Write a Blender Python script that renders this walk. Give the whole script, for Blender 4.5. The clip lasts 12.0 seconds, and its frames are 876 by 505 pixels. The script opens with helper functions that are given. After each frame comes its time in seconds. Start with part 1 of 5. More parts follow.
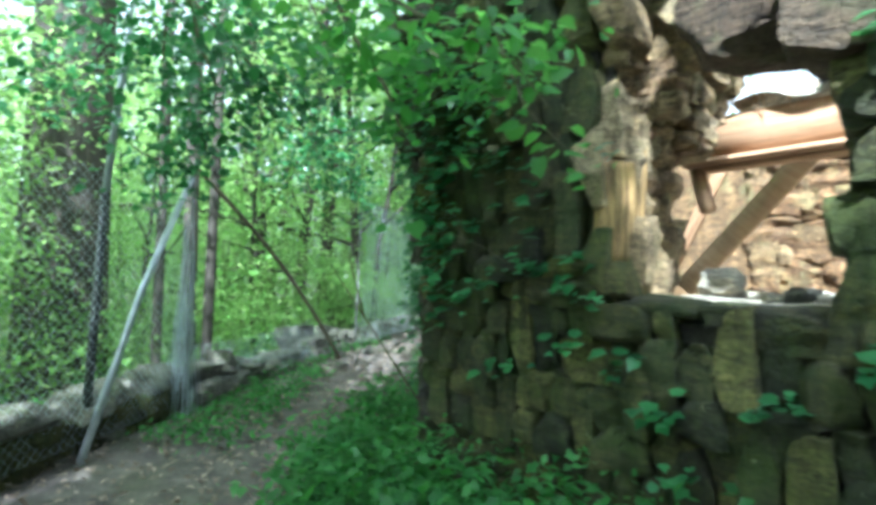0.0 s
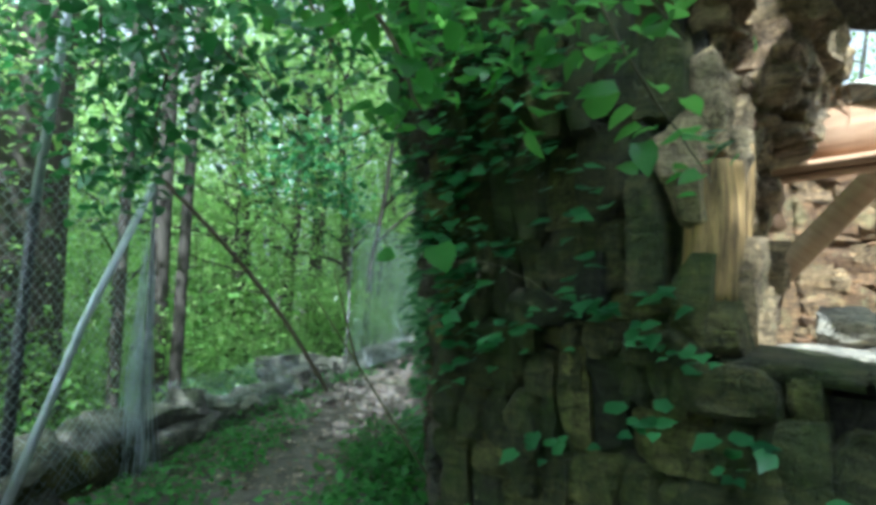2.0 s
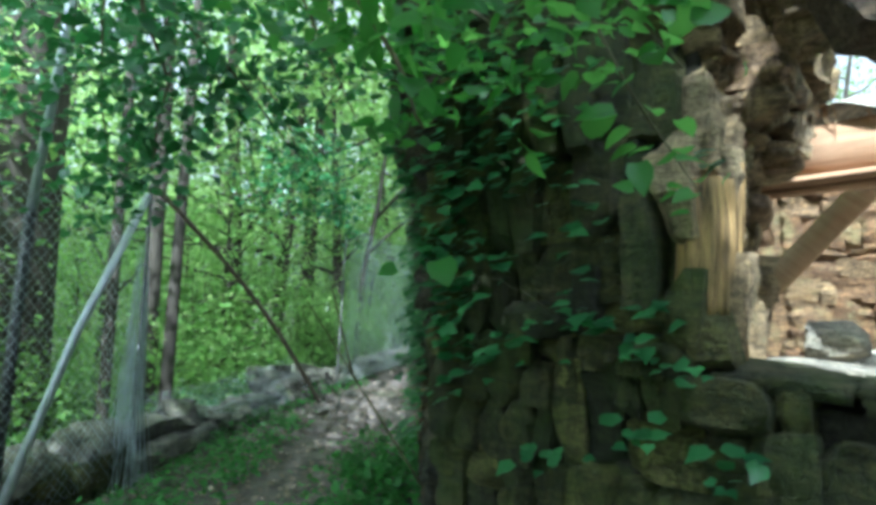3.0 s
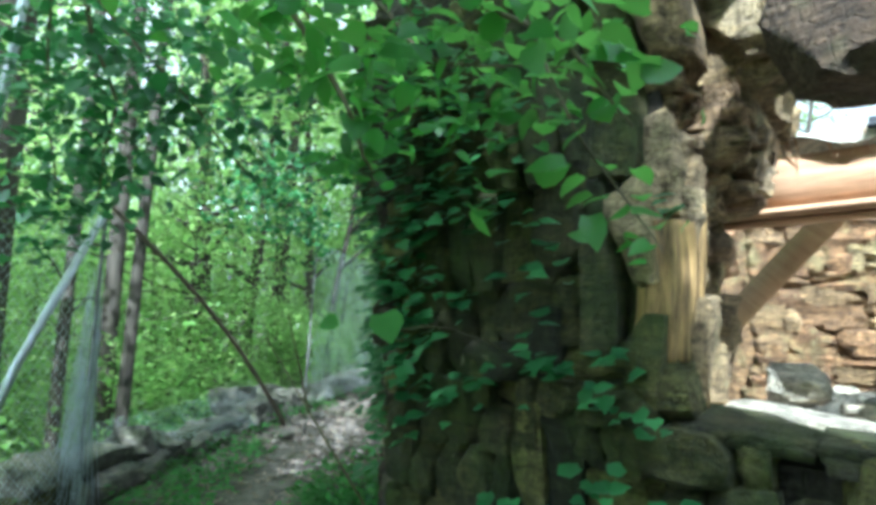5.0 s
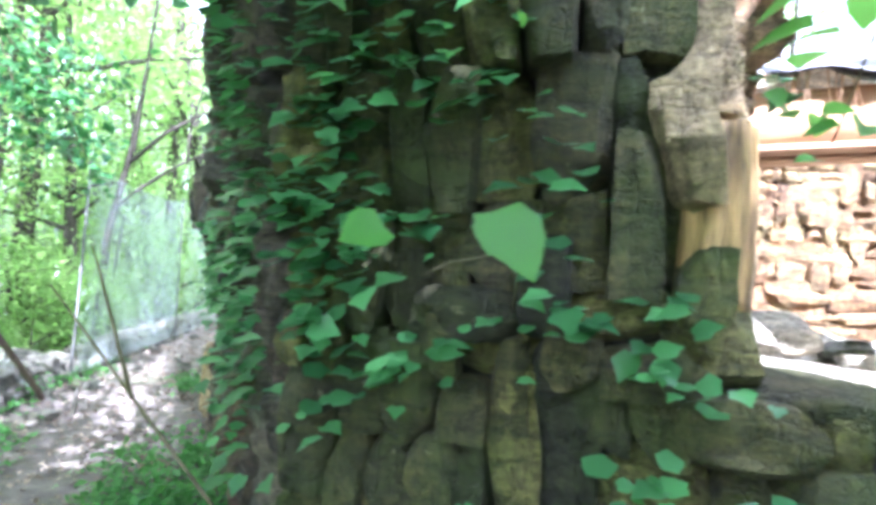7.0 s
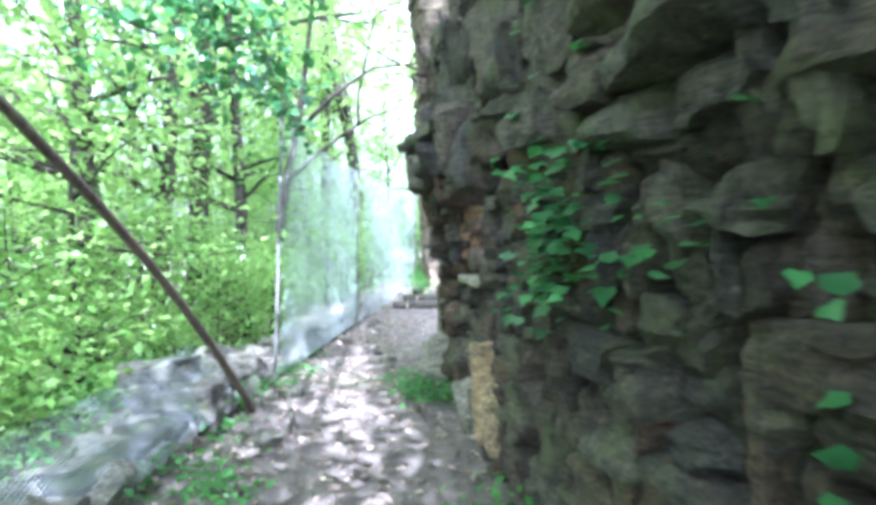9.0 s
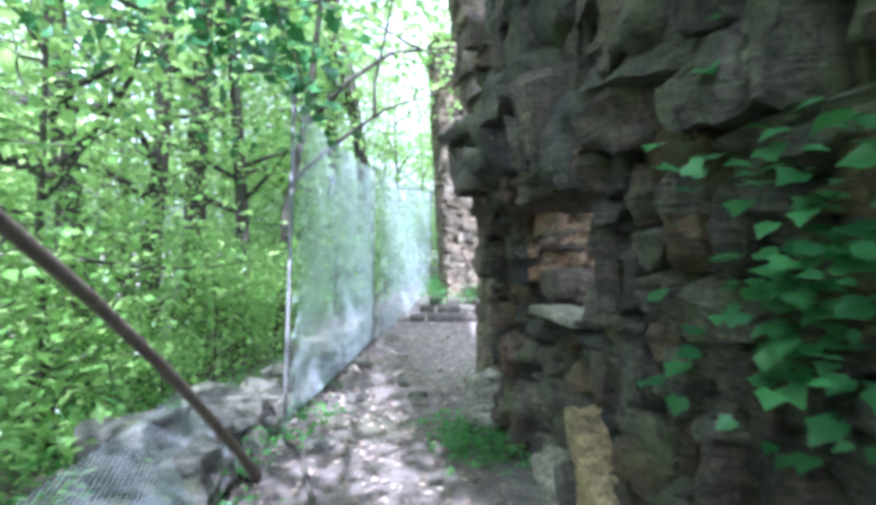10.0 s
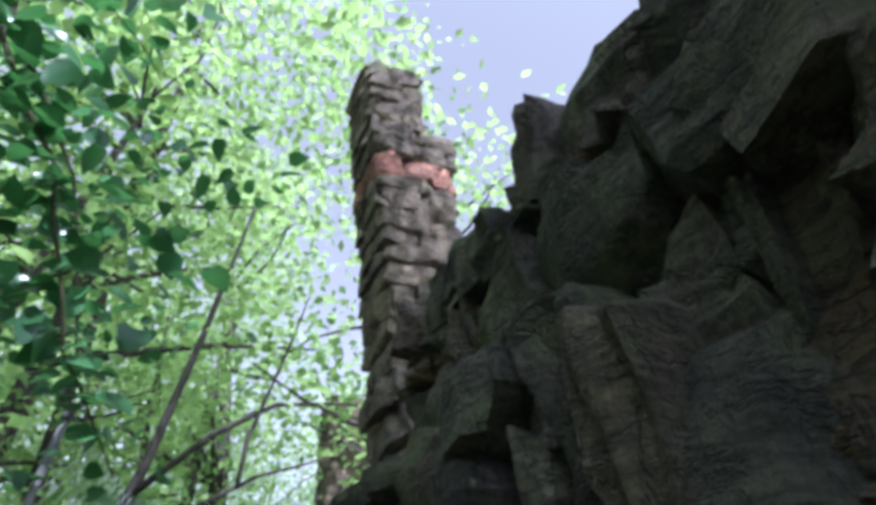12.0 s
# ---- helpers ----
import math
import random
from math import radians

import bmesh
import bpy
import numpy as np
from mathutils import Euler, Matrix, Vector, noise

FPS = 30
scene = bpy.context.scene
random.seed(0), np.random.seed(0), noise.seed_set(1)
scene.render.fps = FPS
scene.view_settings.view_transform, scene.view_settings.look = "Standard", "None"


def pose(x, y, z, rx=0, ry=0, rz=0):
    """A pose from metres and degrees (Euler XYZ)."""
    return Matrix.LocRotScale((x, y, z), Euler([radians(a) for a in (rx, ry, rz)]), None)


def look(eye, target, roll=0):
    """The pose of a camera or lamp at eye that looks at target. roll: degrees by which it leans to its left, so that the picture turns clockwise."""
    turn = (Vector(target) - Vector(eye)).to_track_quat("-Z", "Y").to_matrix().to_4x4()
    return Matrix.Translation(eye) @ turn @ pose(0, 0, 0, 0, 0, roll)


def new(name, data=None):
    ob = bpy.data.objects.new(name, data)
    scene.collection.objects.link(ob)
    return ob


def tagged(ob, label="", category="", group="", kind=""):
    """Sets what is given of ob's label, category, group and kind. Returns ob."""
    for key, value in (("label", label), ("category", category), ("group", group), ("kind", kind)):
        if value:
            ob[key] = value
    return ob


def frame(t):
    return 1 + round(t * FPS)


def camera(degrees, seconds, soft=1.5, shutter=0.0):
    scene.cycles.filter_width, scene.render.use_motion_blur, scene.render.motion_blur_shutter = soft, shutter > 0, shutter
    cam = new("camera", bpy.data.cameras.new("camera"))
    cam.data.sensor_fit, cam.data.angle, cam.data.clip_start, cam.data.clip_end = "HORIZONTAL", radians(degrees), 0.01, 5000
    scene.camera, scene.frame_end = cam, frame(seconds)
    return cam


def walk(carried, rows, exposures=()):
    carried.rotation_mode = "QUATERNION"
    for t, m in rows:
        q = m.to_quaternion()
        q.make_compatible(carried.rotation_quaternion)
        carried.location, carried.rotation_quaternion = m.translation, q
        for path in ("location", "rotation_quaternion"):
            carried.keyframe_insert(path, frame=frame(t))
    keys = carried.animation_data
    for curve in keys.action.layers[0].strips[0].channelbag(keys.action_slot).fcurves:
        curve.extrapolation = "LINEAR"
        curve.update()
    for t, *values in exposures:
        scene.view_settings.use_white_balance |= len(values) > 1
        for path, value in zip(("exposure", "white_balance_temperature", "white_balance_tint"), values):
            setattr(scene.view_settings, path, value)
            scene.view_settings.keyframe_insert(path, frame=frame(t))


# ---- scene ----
PATH = [
    (0.0, pose(0.122, 0.164, 1.388, 91.83, -0.60, 1.49)),
    (0.5, pose(-0.065, 0.589, 1.448, 92.01, -0.60, 3.01)),
    (1.0, pose(-0.062, 0.878, 1.470, 92.49, -0.50, 1.92)),
    (1.5, pose(-0.032, 0.950, 1.502, 92.89, -0.70, 1.09)),
    (2.0, pose(-0.016, 0.945, 1.471, 93.61, -0.70, 0.55)),
    (2.5, pose(-0.022, 0.927, 1.471, 94.21, -0.90, 0.03)),
    (3.0, pose(-0.043, 0.910, 1.480, 94.68, -1.00, -0.40)),
    (4.8, pose(-0.001, 0.949, 1.565, 95.94, -1.20, -1.58)),
    (5.0, pose(0.032, 0.981, 1.585, 96.03, -1.40, -2.85)),
    (5.5, pose(-0.034, 1.130, 1.621, 91.98, -1.20, -7.94)),
    (6.0, pose(-0.152, 1.388, 1.591, 91.03, -2.00, -15.40)),
    (6.5, pose(-0.218, 1.661, 1.558, 91.40, -2.00, -24.18)),
    (7.0, pose(-0.317, 1.823, 1.514, 91.78, -2.20, -24.31)),
    (7.5, pose(-0.546, 2.101, 1.531, 90.37, -0.70, -24.58)),
    (7.7, pose(-0.671, 2.232, 1.538, 89.63, 0.20, -23.62)),
    (9.3, pose(-1.119, 4.316, 1.395, 89.00, 0.00, -11.10)),
    (9.5, pose(-1.160, 4.500, 1.430, 89.00, -0.00, -11.30)),
    (10.0, pose(-1.227, 5.080, 1.524, 88.90, -0.01, -12.00)),
    (10.5, pose(-1.171, 5.669, 1.595, 91.80, 0.13, -14.99)),
    (11.0, pose(-1.078, 6.108, 1.719, 103.91, 0.08, -17.95)),
    (11.5, pose(-1.063, 6.479, 1.776, 116.61, 0.01, -20.71)),
    (12.0, pose(-0.891, 6.844, 1.738, 127.92, -0.05, -23.18)),
]
cam = camera(76.8, 12.0, soft=3.9, shutter=0.3)
EXPO = [(t, e + 1.15, 4950 if t < 6.5 else 5000 if t < 9 else 4850 if t < 11 else 5000, 0 if t < 5.5 else 7 if t < 6.5 else 24) for t, e in ((0.0, 0.65), (0.5, 0.3), (1.5, 0.05), (3.0, 0.1), (5.0, 0.4), (6.0, 1.0), (6.6, 1.5), (7.5, 2.0), (9.5, 1.3), (10.5, 0.6), (11.3, -0.05), (12.0, -0.45))]
walk(cam, PATH, EXPO)

# ---- sky and sun ----
SUN_AZ, SUN_EL = radians(189), radians(47)
SUN_DIR = Vector((math.sin(SUN_AZ) * math.cos(SUN_EL), math.cos(SUN_AZ) * math.cos(SUN_EL), math.sin(SUN_EL)))
world = bpy.data.worlds.new("world")
scene.world = world
world.use_nodes = True
wn, wl = world.node_tree.nodes, world.node_tree.links
sky = wn.new("ShaderNodeTexSky")
sky.sky_type, sky.sun_disc, sky.sun_elevation, sky.sun_rotation = 'NISHITA', False, SUN_EL, SUN_AZ
sky.dust_density, sky.air_density = 6.0, 1.0
hazy = wn.new("ShaderNodeHueSaturation")
hazy.inputs["Saturation"].default_value = 0.0
hazy.inputs["Value"].default_value = 1.25
wl.new(sky.outputs[0], hazy.inputs["Color"])
wl.new(hazy.outputs[0], wn["Background"].inputs[0])
wn["Background"].inputs[1].default_value = 0.15
sun = new("sun", bpy.data.lights.new("sun", 'SUN'))
sun.data.energy, sun.data.angle, sun.data.color = 5.0, radians(0.55), (1.0, 0.95, 0.86)
sun.matrix_world = look(SUN_DIR * 60, (0, 0, 0))

# ---- materials ----
def nodes(name):
    m = bpy.data.materials.new(name)
    m.use_nodes = True
    t = m.node_tree
    return m, t, t.nodes["Principled BSDF"]


def nd(t, kind, **kw):
    n = t.nodes.new(kind)
    for k, v in kw.items():
        n.inputs[k.replace("_", " ")].default_value = v
    return n


def ramp(t, fac, stops):
    r = t.nodes.new("ShaderNodeValToRGB")
    while len(r.color_ramp.elements) < len(stops):
        r.color_ramp.elements.new(0.5)
    for e, (p, c) in zip(r.color_ramp.elements, stops):
        e.position, e.color = p, (*c, 1)
    t.links.new(fac, r.inputs[0])
    return r.outputs[0]


def mix(t, fac, a, b, mode='MIX'):
    n = t.nodes.new("ShaderNodeMix")
    n.data_type, n.blend_type = 'RGBA', mode
    for sock, v in ((n.inputs[0], fac), (n.inputs[6], a), (n.inputs[7], b)):
        if isinstance(v, (int, float)):
            sock.default_value = v
        elif isinstance(v, tuple):
            sock.default_value = (*v, 1)
        else:
            t.links.new(v, sock)
    return n.outputs[2]


def coords(t, scale=(1, 1, 1), world_space=False):
    tc = t.nodes.new("ShaderNodeTexCoord")
    mp = nd(t, "ShaderNodeMapping")
    mp.inputs["Scale"].default_value = scale
    if world_space:
        g = t.nodes.new("ShaderNodeNewGeometry")
        t.links.new(g.outputs["Position"], mp.inputs[0])
    else:
        t.links.new(tc.outputs["Object"], mp.inputs[0])
    return mp.outputs[0]


def noise_tex(t, vec, scale, detail=5, rough=0.6):
    n = nd(t, "ShaderNodeTexNoise", Scale=scale, Detail=detail, Roughness=rough)
    t.links.new(vec, n.inputs["Vector"])
    return n.outputs["Fac"]


def bump(t, b, h, strength, dist):
    n = nd(t, "ShaderNodeBump", Strength=strength, Distance=dist)
    t.links.new(h, n.inputs["Height"])
    t.links.new(n.outputs[0], b.inputs["Normal"])


def stone_mat(name, tones, moss=(0.10, 0.13, 0.03), moss_amount=0.5, layers=9.0):
    """Rubble stone: a tone by piece, strata, stains, moss."""
    m, t, b = nodes(name)
    info = t.nodes.new("ShaderNodeObjectInfo")
    n = len(tones)
    tone = ramp(t, info.outputs["Random"], [(i / max(1, n - 1), c) for i, c in enumerate(tones)])
    p = coords(t, (1, 1, 1), True)
    strata = noise_tex(t, coords(t, (2.2, 2.2, layers), True), 3.4, 8, 0.7)
    blot = noise_tex(t, p, 3.2, 4)
    fine = noise_tex(t, p, 46, 6, 0.7)
    c = mix(t, 0.85, tone, ramp(t, strata, [(0.30, (0.20, 0.18, 0.15)), (0.5, (0.85, 0.82, 0.76)), (0.70, (1.6, 1.5, 1.25))]), 'MULTIPLY')
    c = mix(t, 0.6, c, ramp(t, fine, [(0.32, (0.3, 0.3, 0.3)), (0.68, (1.5, 1.5, 1.5))]), 'MULTIPLY')
    c = mix(t, ramp(t, blot, [(0.62 - 0.3 * moss_amount, (0, 0, 0)), (0.74 - 0.15 * moss_amount, (0.85, 0.85, 0.85))]), c, moss)
    streak = noise_tex(t, coords(t, (9, 9, 0.9), True), 1.3, 5, 0.7)
    c = mix(t, 0.55, c, ramp(t, streak, [(0.35, (0.45, 0.43, 0.40)), (0.62, (1.25, 1.22, 1.1))]), 'MULTIPLY')
    lich = noise_tex(t, p, 11, 3)
    c = mix(t, ramp(t, lich, [(0.68, (0, 0, 0)), (0.73, (0.45, 0.45, 0.45))]), c, (0.32, 0.32, 0.17))
    rift = ramp(t, noise_tex(t, coords(t, (1.6, 1.6, 4.2), True), 3.1, 5, 0.6), [(0.475, (1, 1, 1)), (0.497, (0.12, 0.12, 0.12)), (0.51, (0.12, 0.12, 0.12)), (0.53, (1, 1, 1))])
    split = ramp(t, noise_tex(t, coords(t, (5.0, 5.0, 1.3), True), 2.3, 4, 0.55), [(0.50, (1, 1, 1)), (0.52, (0.2, 0.2, 0.2)), (0.54, (1, 1, 1))])
    cracks = mix(t, 1.0, rift, split, 'MULTIPLY')
    c = mix(t, 0.32, c, cracks, 'MULTIPLY')
    t.links.new(c, b.inputs["Base Color"])
    b.inputs["Roughness"].default_value = 0.88
    mid = noise_tex(t, p, 17, 5, 0.65)
    h = mix(t, 0.35, mix(t, 0.5, strata, mid), fine)
    bump(t, b, mix(t, 0.22, h, cracks), 1.0, 0.08)
    return m


def leaf_mat(name, dark, light, thru, gloss=0.42, share=0.5):
    m, t, b = nodes(name)
    g = t.nodes.new("ShaderNodeNewGeometry")
    c = ramp(t, g.outputs["Random Per Island"], [(0.0, dark), (0.75, light), (1.0, tuple(min(1, v * 1.5) for v in light))])
    t.links.new(c, b.inputs["Base Color"])
    b.inputs["Roughness"].default_value = gloss
    tr = t.nodes.new("ShaderNodeBsdfTranslucent")
    c2 = ramp(t, g.outputs["Random Per Island"], [(0.0, tuple(v * 0.7 for v in thru)), (1.0, thru)])
    t.links.new(c2, tr.inputs[0])
    ms = t.nodes.new("ShaderNodeMixShader")
    ms.inputs[0].default_value = share
    t.links.new(b.outputs[0], ms.inputs[1])
    t.links.new(tr.outputs[0], ms.inputs[2])
    t.links.new(ms.outputs[0], t.nodes["Material Output"].inputs[0])
    return m


def wood_mat(name, a, c2, scale=(30, 30, 1.5), rough=0.75, strength=0.5):
    m, t, b = nodes(name)
    grain = noise_tex(t, coords(t, scale), 1.0, 6, 0.65)
    blot = noise_tex(t, coords(t, (1, 1, 1), True), 2.5, 4)
    c = ramp(t, grain, [(0.3, a), (0.7, c2)])
    c = mix(t, 0.5, c, ramp(t, blot, [(0.3, (0.5, 0.5, 0.5)), (0.7, (1.2, 1.2, 1.2))]), 'MULTIPLY')
    t.links.new(c, b.inputs["Base Color"])
    b.inputs["Roughness"].default_value = rough
    bump(t, b, grain, strength, 0.01)
    return m


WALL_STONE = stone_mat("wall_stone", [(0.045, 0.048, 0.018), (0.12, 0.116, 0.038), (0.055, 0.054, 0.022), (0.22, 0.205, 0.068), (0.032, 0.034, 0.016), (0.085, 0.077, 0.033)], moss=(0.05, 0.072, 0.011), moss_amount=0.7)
OCHRE_STONE = stone_mat("ochre_stone", [(0.44, 0.33, 0.19), (0.38, 0.27, 0.15), (0.48, 0.39, 0.25), (0.40, 0.24, 0.14)], moss=(0.30, 0.26, 0.12), moss_amount=0.2)
SCHIST = stone_mat("schist", [(0.08, 0.078, 0.068), (0.14, 0.13, 0.105), (0.16, 0.10, 0.065), (0.09, 0.085, 0.07), (0.17, 0.16, 0.13), (0.11, 0.085, 0.065), (0.05, 0.048, 0.045)], moss=(0.13, 0.14, 0.06), moss_amount=0.35, layers=14)
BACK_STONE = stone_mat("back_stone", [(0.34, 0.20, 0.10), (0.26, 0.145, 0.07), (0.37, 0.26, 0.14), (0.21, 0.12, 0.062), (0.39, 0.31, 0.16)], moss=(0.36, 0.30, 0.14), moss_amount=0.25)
PALE_STONE = stone_mat("pale_stone", [(0.42, 0.41, 0.34), (0.47, 0.45, 0.37)], moss=(0.32, 0.33, 0.22), moss_amount=0.2)
GREY_STONE = stone_mat("grey_stone", [(0.20, 0.19, 0.18), (0.28, 0.27, 0.24), (0.16, 0.16, 0.15)], moss=(0.16, 0.19, 0.09), moss_amount=0.25)
# grey-brown, toned down so the sunlit stacks look as if in shade
TOWER_STONE = stone_mat("tower_stone", [(0.21, 0.17, 0.13), (0.27, 0.22, 0.165), (0.18, 0.145, 0.12), (0.24, 0.21, 0.17)], moss=(0.2, 0.2, 0.1), moss_amount=0.1)
RED_BRICK = stone_mat("red_brick", [(0.42, 0.19, 0.15), (0.48, 0.25, 0.19)], moss=(0.45, 0.32, 0.26), moss_amount=0.1)
MORTAR = stone_mat("mortar", [(0.05, 0.045, 0.035), (0.05, 0.045, 0.035)], moss_amount=0.4)
PLASTER = stone_mat("plaster", [(0.72, 0.69, 0.62), (0.62, 0.58, 0.50), (0.78, 0.75, 0.70)], moss=(0.5, 0.45, 0.36), moss_amount=0.15)
TIMBER = wood_mat("timber", (0.26, 0.14, 0.07), (0.55, 0.33, 0.18), (2, 26, 26))
PALE_TIMBER = wood_mat("pale_timber", (0.42, 0.26, 0.14), (0.60, 0.42, 0.25), (26, 26, 2))
ROTTEN = wood_mat("rotten_wood", (0.035, 0.022, 0.012), (0.55, 0.35, 0.13), (34, 34, 4.0), strength=1.0)
BARK = wood_mat("bark", (0.03, 0.026, 0.02), (0.10, 0.085, 0.065), (16, 16, 3), 0.92, 1.0)
POLE = wood_mat("pole_wood", (0.12, 0.09, 0.065), (0.26, 0.20, 0.145), (40, 40, 3))
TWIG = wood_mat("twig", (0.09, 0.08, 0.04), (0.16, 0.14, 0.07), (60, 60, 6))
LEAF_NEAR = leaf_mat("leaf_near", (0.035, 0.13, 0.02), (0.07, 0.22, 0.03), (0.24, 0.54, 0.09))
LEAF_IVY = leaf_mat("leaf_ivy", (0.028, 0.095, 0.035), (0.065, 0.18, 0.06), (0.10, 0.30, 0.07), 0.28, 0.35)
LEAF_TREE = leaf_mat("leaf_tree", (0.055, 0.14, 0.03), (0.13, 0.26, 0.06), (0.56, 0.78, 0.26), 0.32, 0.58)
# herbs and grass; on the shade tree's crown it also dims the wall
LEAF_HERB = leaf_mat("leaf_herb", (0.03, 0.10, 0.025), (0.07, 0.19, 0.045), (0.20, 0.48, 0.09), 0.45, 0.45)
LITTER = leaf_mat("litter", (0.12, 0.085, 0.065), (0.32, 0.25, 0.20), (0.25, 0.16, 0.08), 0.8, 0.15)


def metal_mat(name, col, rough, metal=1.0):
    m, t, b = nodes(name)
    n = noise_tex(t, coords(t, (1, 1, 1), True), 14, 5)
    c = mix(t, 0.6, col, ramp(t, n, [(0.3, (0.6, 0.6, 0.6)), (0.7, (1.1, 1.1, 1.1))]), 'MULTIPLY')
    t.links.new(c, b.inputs["Base Color"])
    b.inputs["Roughness"].default_value, b.inputs["Metallic"].default_value = rough, metal
    return m


GALV = metal_mat("galvanised", (0.50, 0.53, 0.56), 0.5, 0.7)
DULL = metal_mat("weathered_steel", (0.20, 0.20, 0.19), 0.75, 0.2)
WIRE = metal_mat("wire", (0.60, 0.65, 0.70), 0.5, 0.4)
BLACK = metal_mat("black_coating", (0.02, 0.02, 0.02), 0.5, 0.0)
TARP = metal_mat("black_tarp", (0.02, 0.02, 0.025), 0.4, 0.0)


def ground_mat():
    m, t, b = nodes("forest_soil")
    p = coords(t, (1, 1, 1), True)
    big, mid, fine = noise_tex(t, p, 0.7, 4), noise_tex(t, p, 6, 5), noise_tex(t, p, 55, 5, 0.7)
    c = ramp(t, mid, [(0.3, (0.085, 0.072, 0.065)), (0.55, (0.17, 0.145, 0.13)), (0.75, (0.27, 0.235, 0.215))])
    c = mix(t, 0.7, c, ramp(t, fine, [(0.3, (0.5, 0.48, 0.46)), (0.7, (1.3, 1.25, 1.2))]), 'MULTIPLY')
    c = mix(t, ramp(t, big, [(0.55, (0, 0, 0)), (0.68, (0.7, 0.7, 0.7))]), c, (0.10, 0.10, 0.05))
    t.links.new(c, b.inputs["Base Color"])
    b.inputs["Roughness"].default_value = 0.95
    bump(t, b, mix(t, 0.5, mid, fine), 0.8, 0.03)
    return m


SOIL = ground_mat()

# ---- mesh helpers ----
def to_mesh(name, bm, material, smooth=True):
    me = bpy.data.meshes.new(name)
    bmesh.ops.recalc_face_normals(bm, faces=bm.faces[:])
    bm.to_mesh(me)
    bm.free()
    me.materials.append(material)
    if smooth:
        me.polygons.foreach_set("use_smooth", [True] * len(me.polygons))
    return me


def part(name, bm, material, parent=None, label="", smooth=True):
    ob = new(name, bm if isinstance(bm, bpy.types.Mesh) else to_mesh(name, bm, material, smooth))
    ob.parent = parent
    if label:
        tagged(ob, label)
    return ob


def thing(name, label, category, group="", kind="", at=(0, 0, 0)):
    ob = new(name)
    ob.location = at
    return tagged(ob, label, category, group, kind)


def tube(bm, pts, radii, n=8, cap=True):
    pts = [Vector(p) for p in pts]
    rings = []
    for i, p in enumerate(pts):
        d = (pts[min(i + 1, len(pts) - 1)] - pts[max(i - 1, 0)]).normalized()
        a = d.orthogonal().normalized() if i == 0 else (a - d * a.dot(d)).normalized()
        c = d.cross(a)
        r = radii[i] if isinstance(radii, (list, tuple)) else radii
        rings.append([bm.verts.new(p + (a * math.cos(k * math.tau / n) + c * math.sin(k * math.tau / n)) * r) for k in range(n)])
    for r0, r1 in zip(rings, rings[1:]):
        for k in range(n):
            bm.faces.new((r0[k], r0[(k + 1) % n], r1[(k + 1) % n], r1[k]))
    if cap:
        bm.faces.new(rings[0][::-1])
        bm.faces.new(rings[-1])
    return bm


def prism(bm, pts, z0, z1):
    lo, hi = [bm.verts.new((x, y, z0)) for x, y in pts], [bm.verts.new((x, y, z1)) for x, y in pts]
    n = len(pts)
    for i in range(n):
        bm.faces.new((lo[i], lo[(i + 1) % n], hi[(i + 1) % n], hi[i]))
    bm.faces.new(hi)
    bm.faces.new(lo[::-1])
    return bm


def plank(size, rough=0.006, seed=0, cuts=6, wear=0.012):
    """A sawn timber along x with worn arrises."""
    bm = bmesh.new()
    bmesh.ops.create_cube(bm, size=1)
    for v in bm.verts:
        v.co = Vector((v.co.x * size[0], v.co.y * size[1], v.co.z * size[2]))
    bmesh.ops.bevel(bm, geom=bm.edges[:], offset=wear, segments=2, affect='EDGES')
    long = [e for e in bm.edges if abs(e.verts[0].co.x - e.verts[1].co.x) > size[0] * 0.5]
    bmesh.ops.subdivide_edges(bm, edges=long, cuts=cuts)
    for v in bm.verts:
        v.co += noise.noise_vector(v.co * 3.1 + Vector((seed, 0, 0))) * rough
    return bm


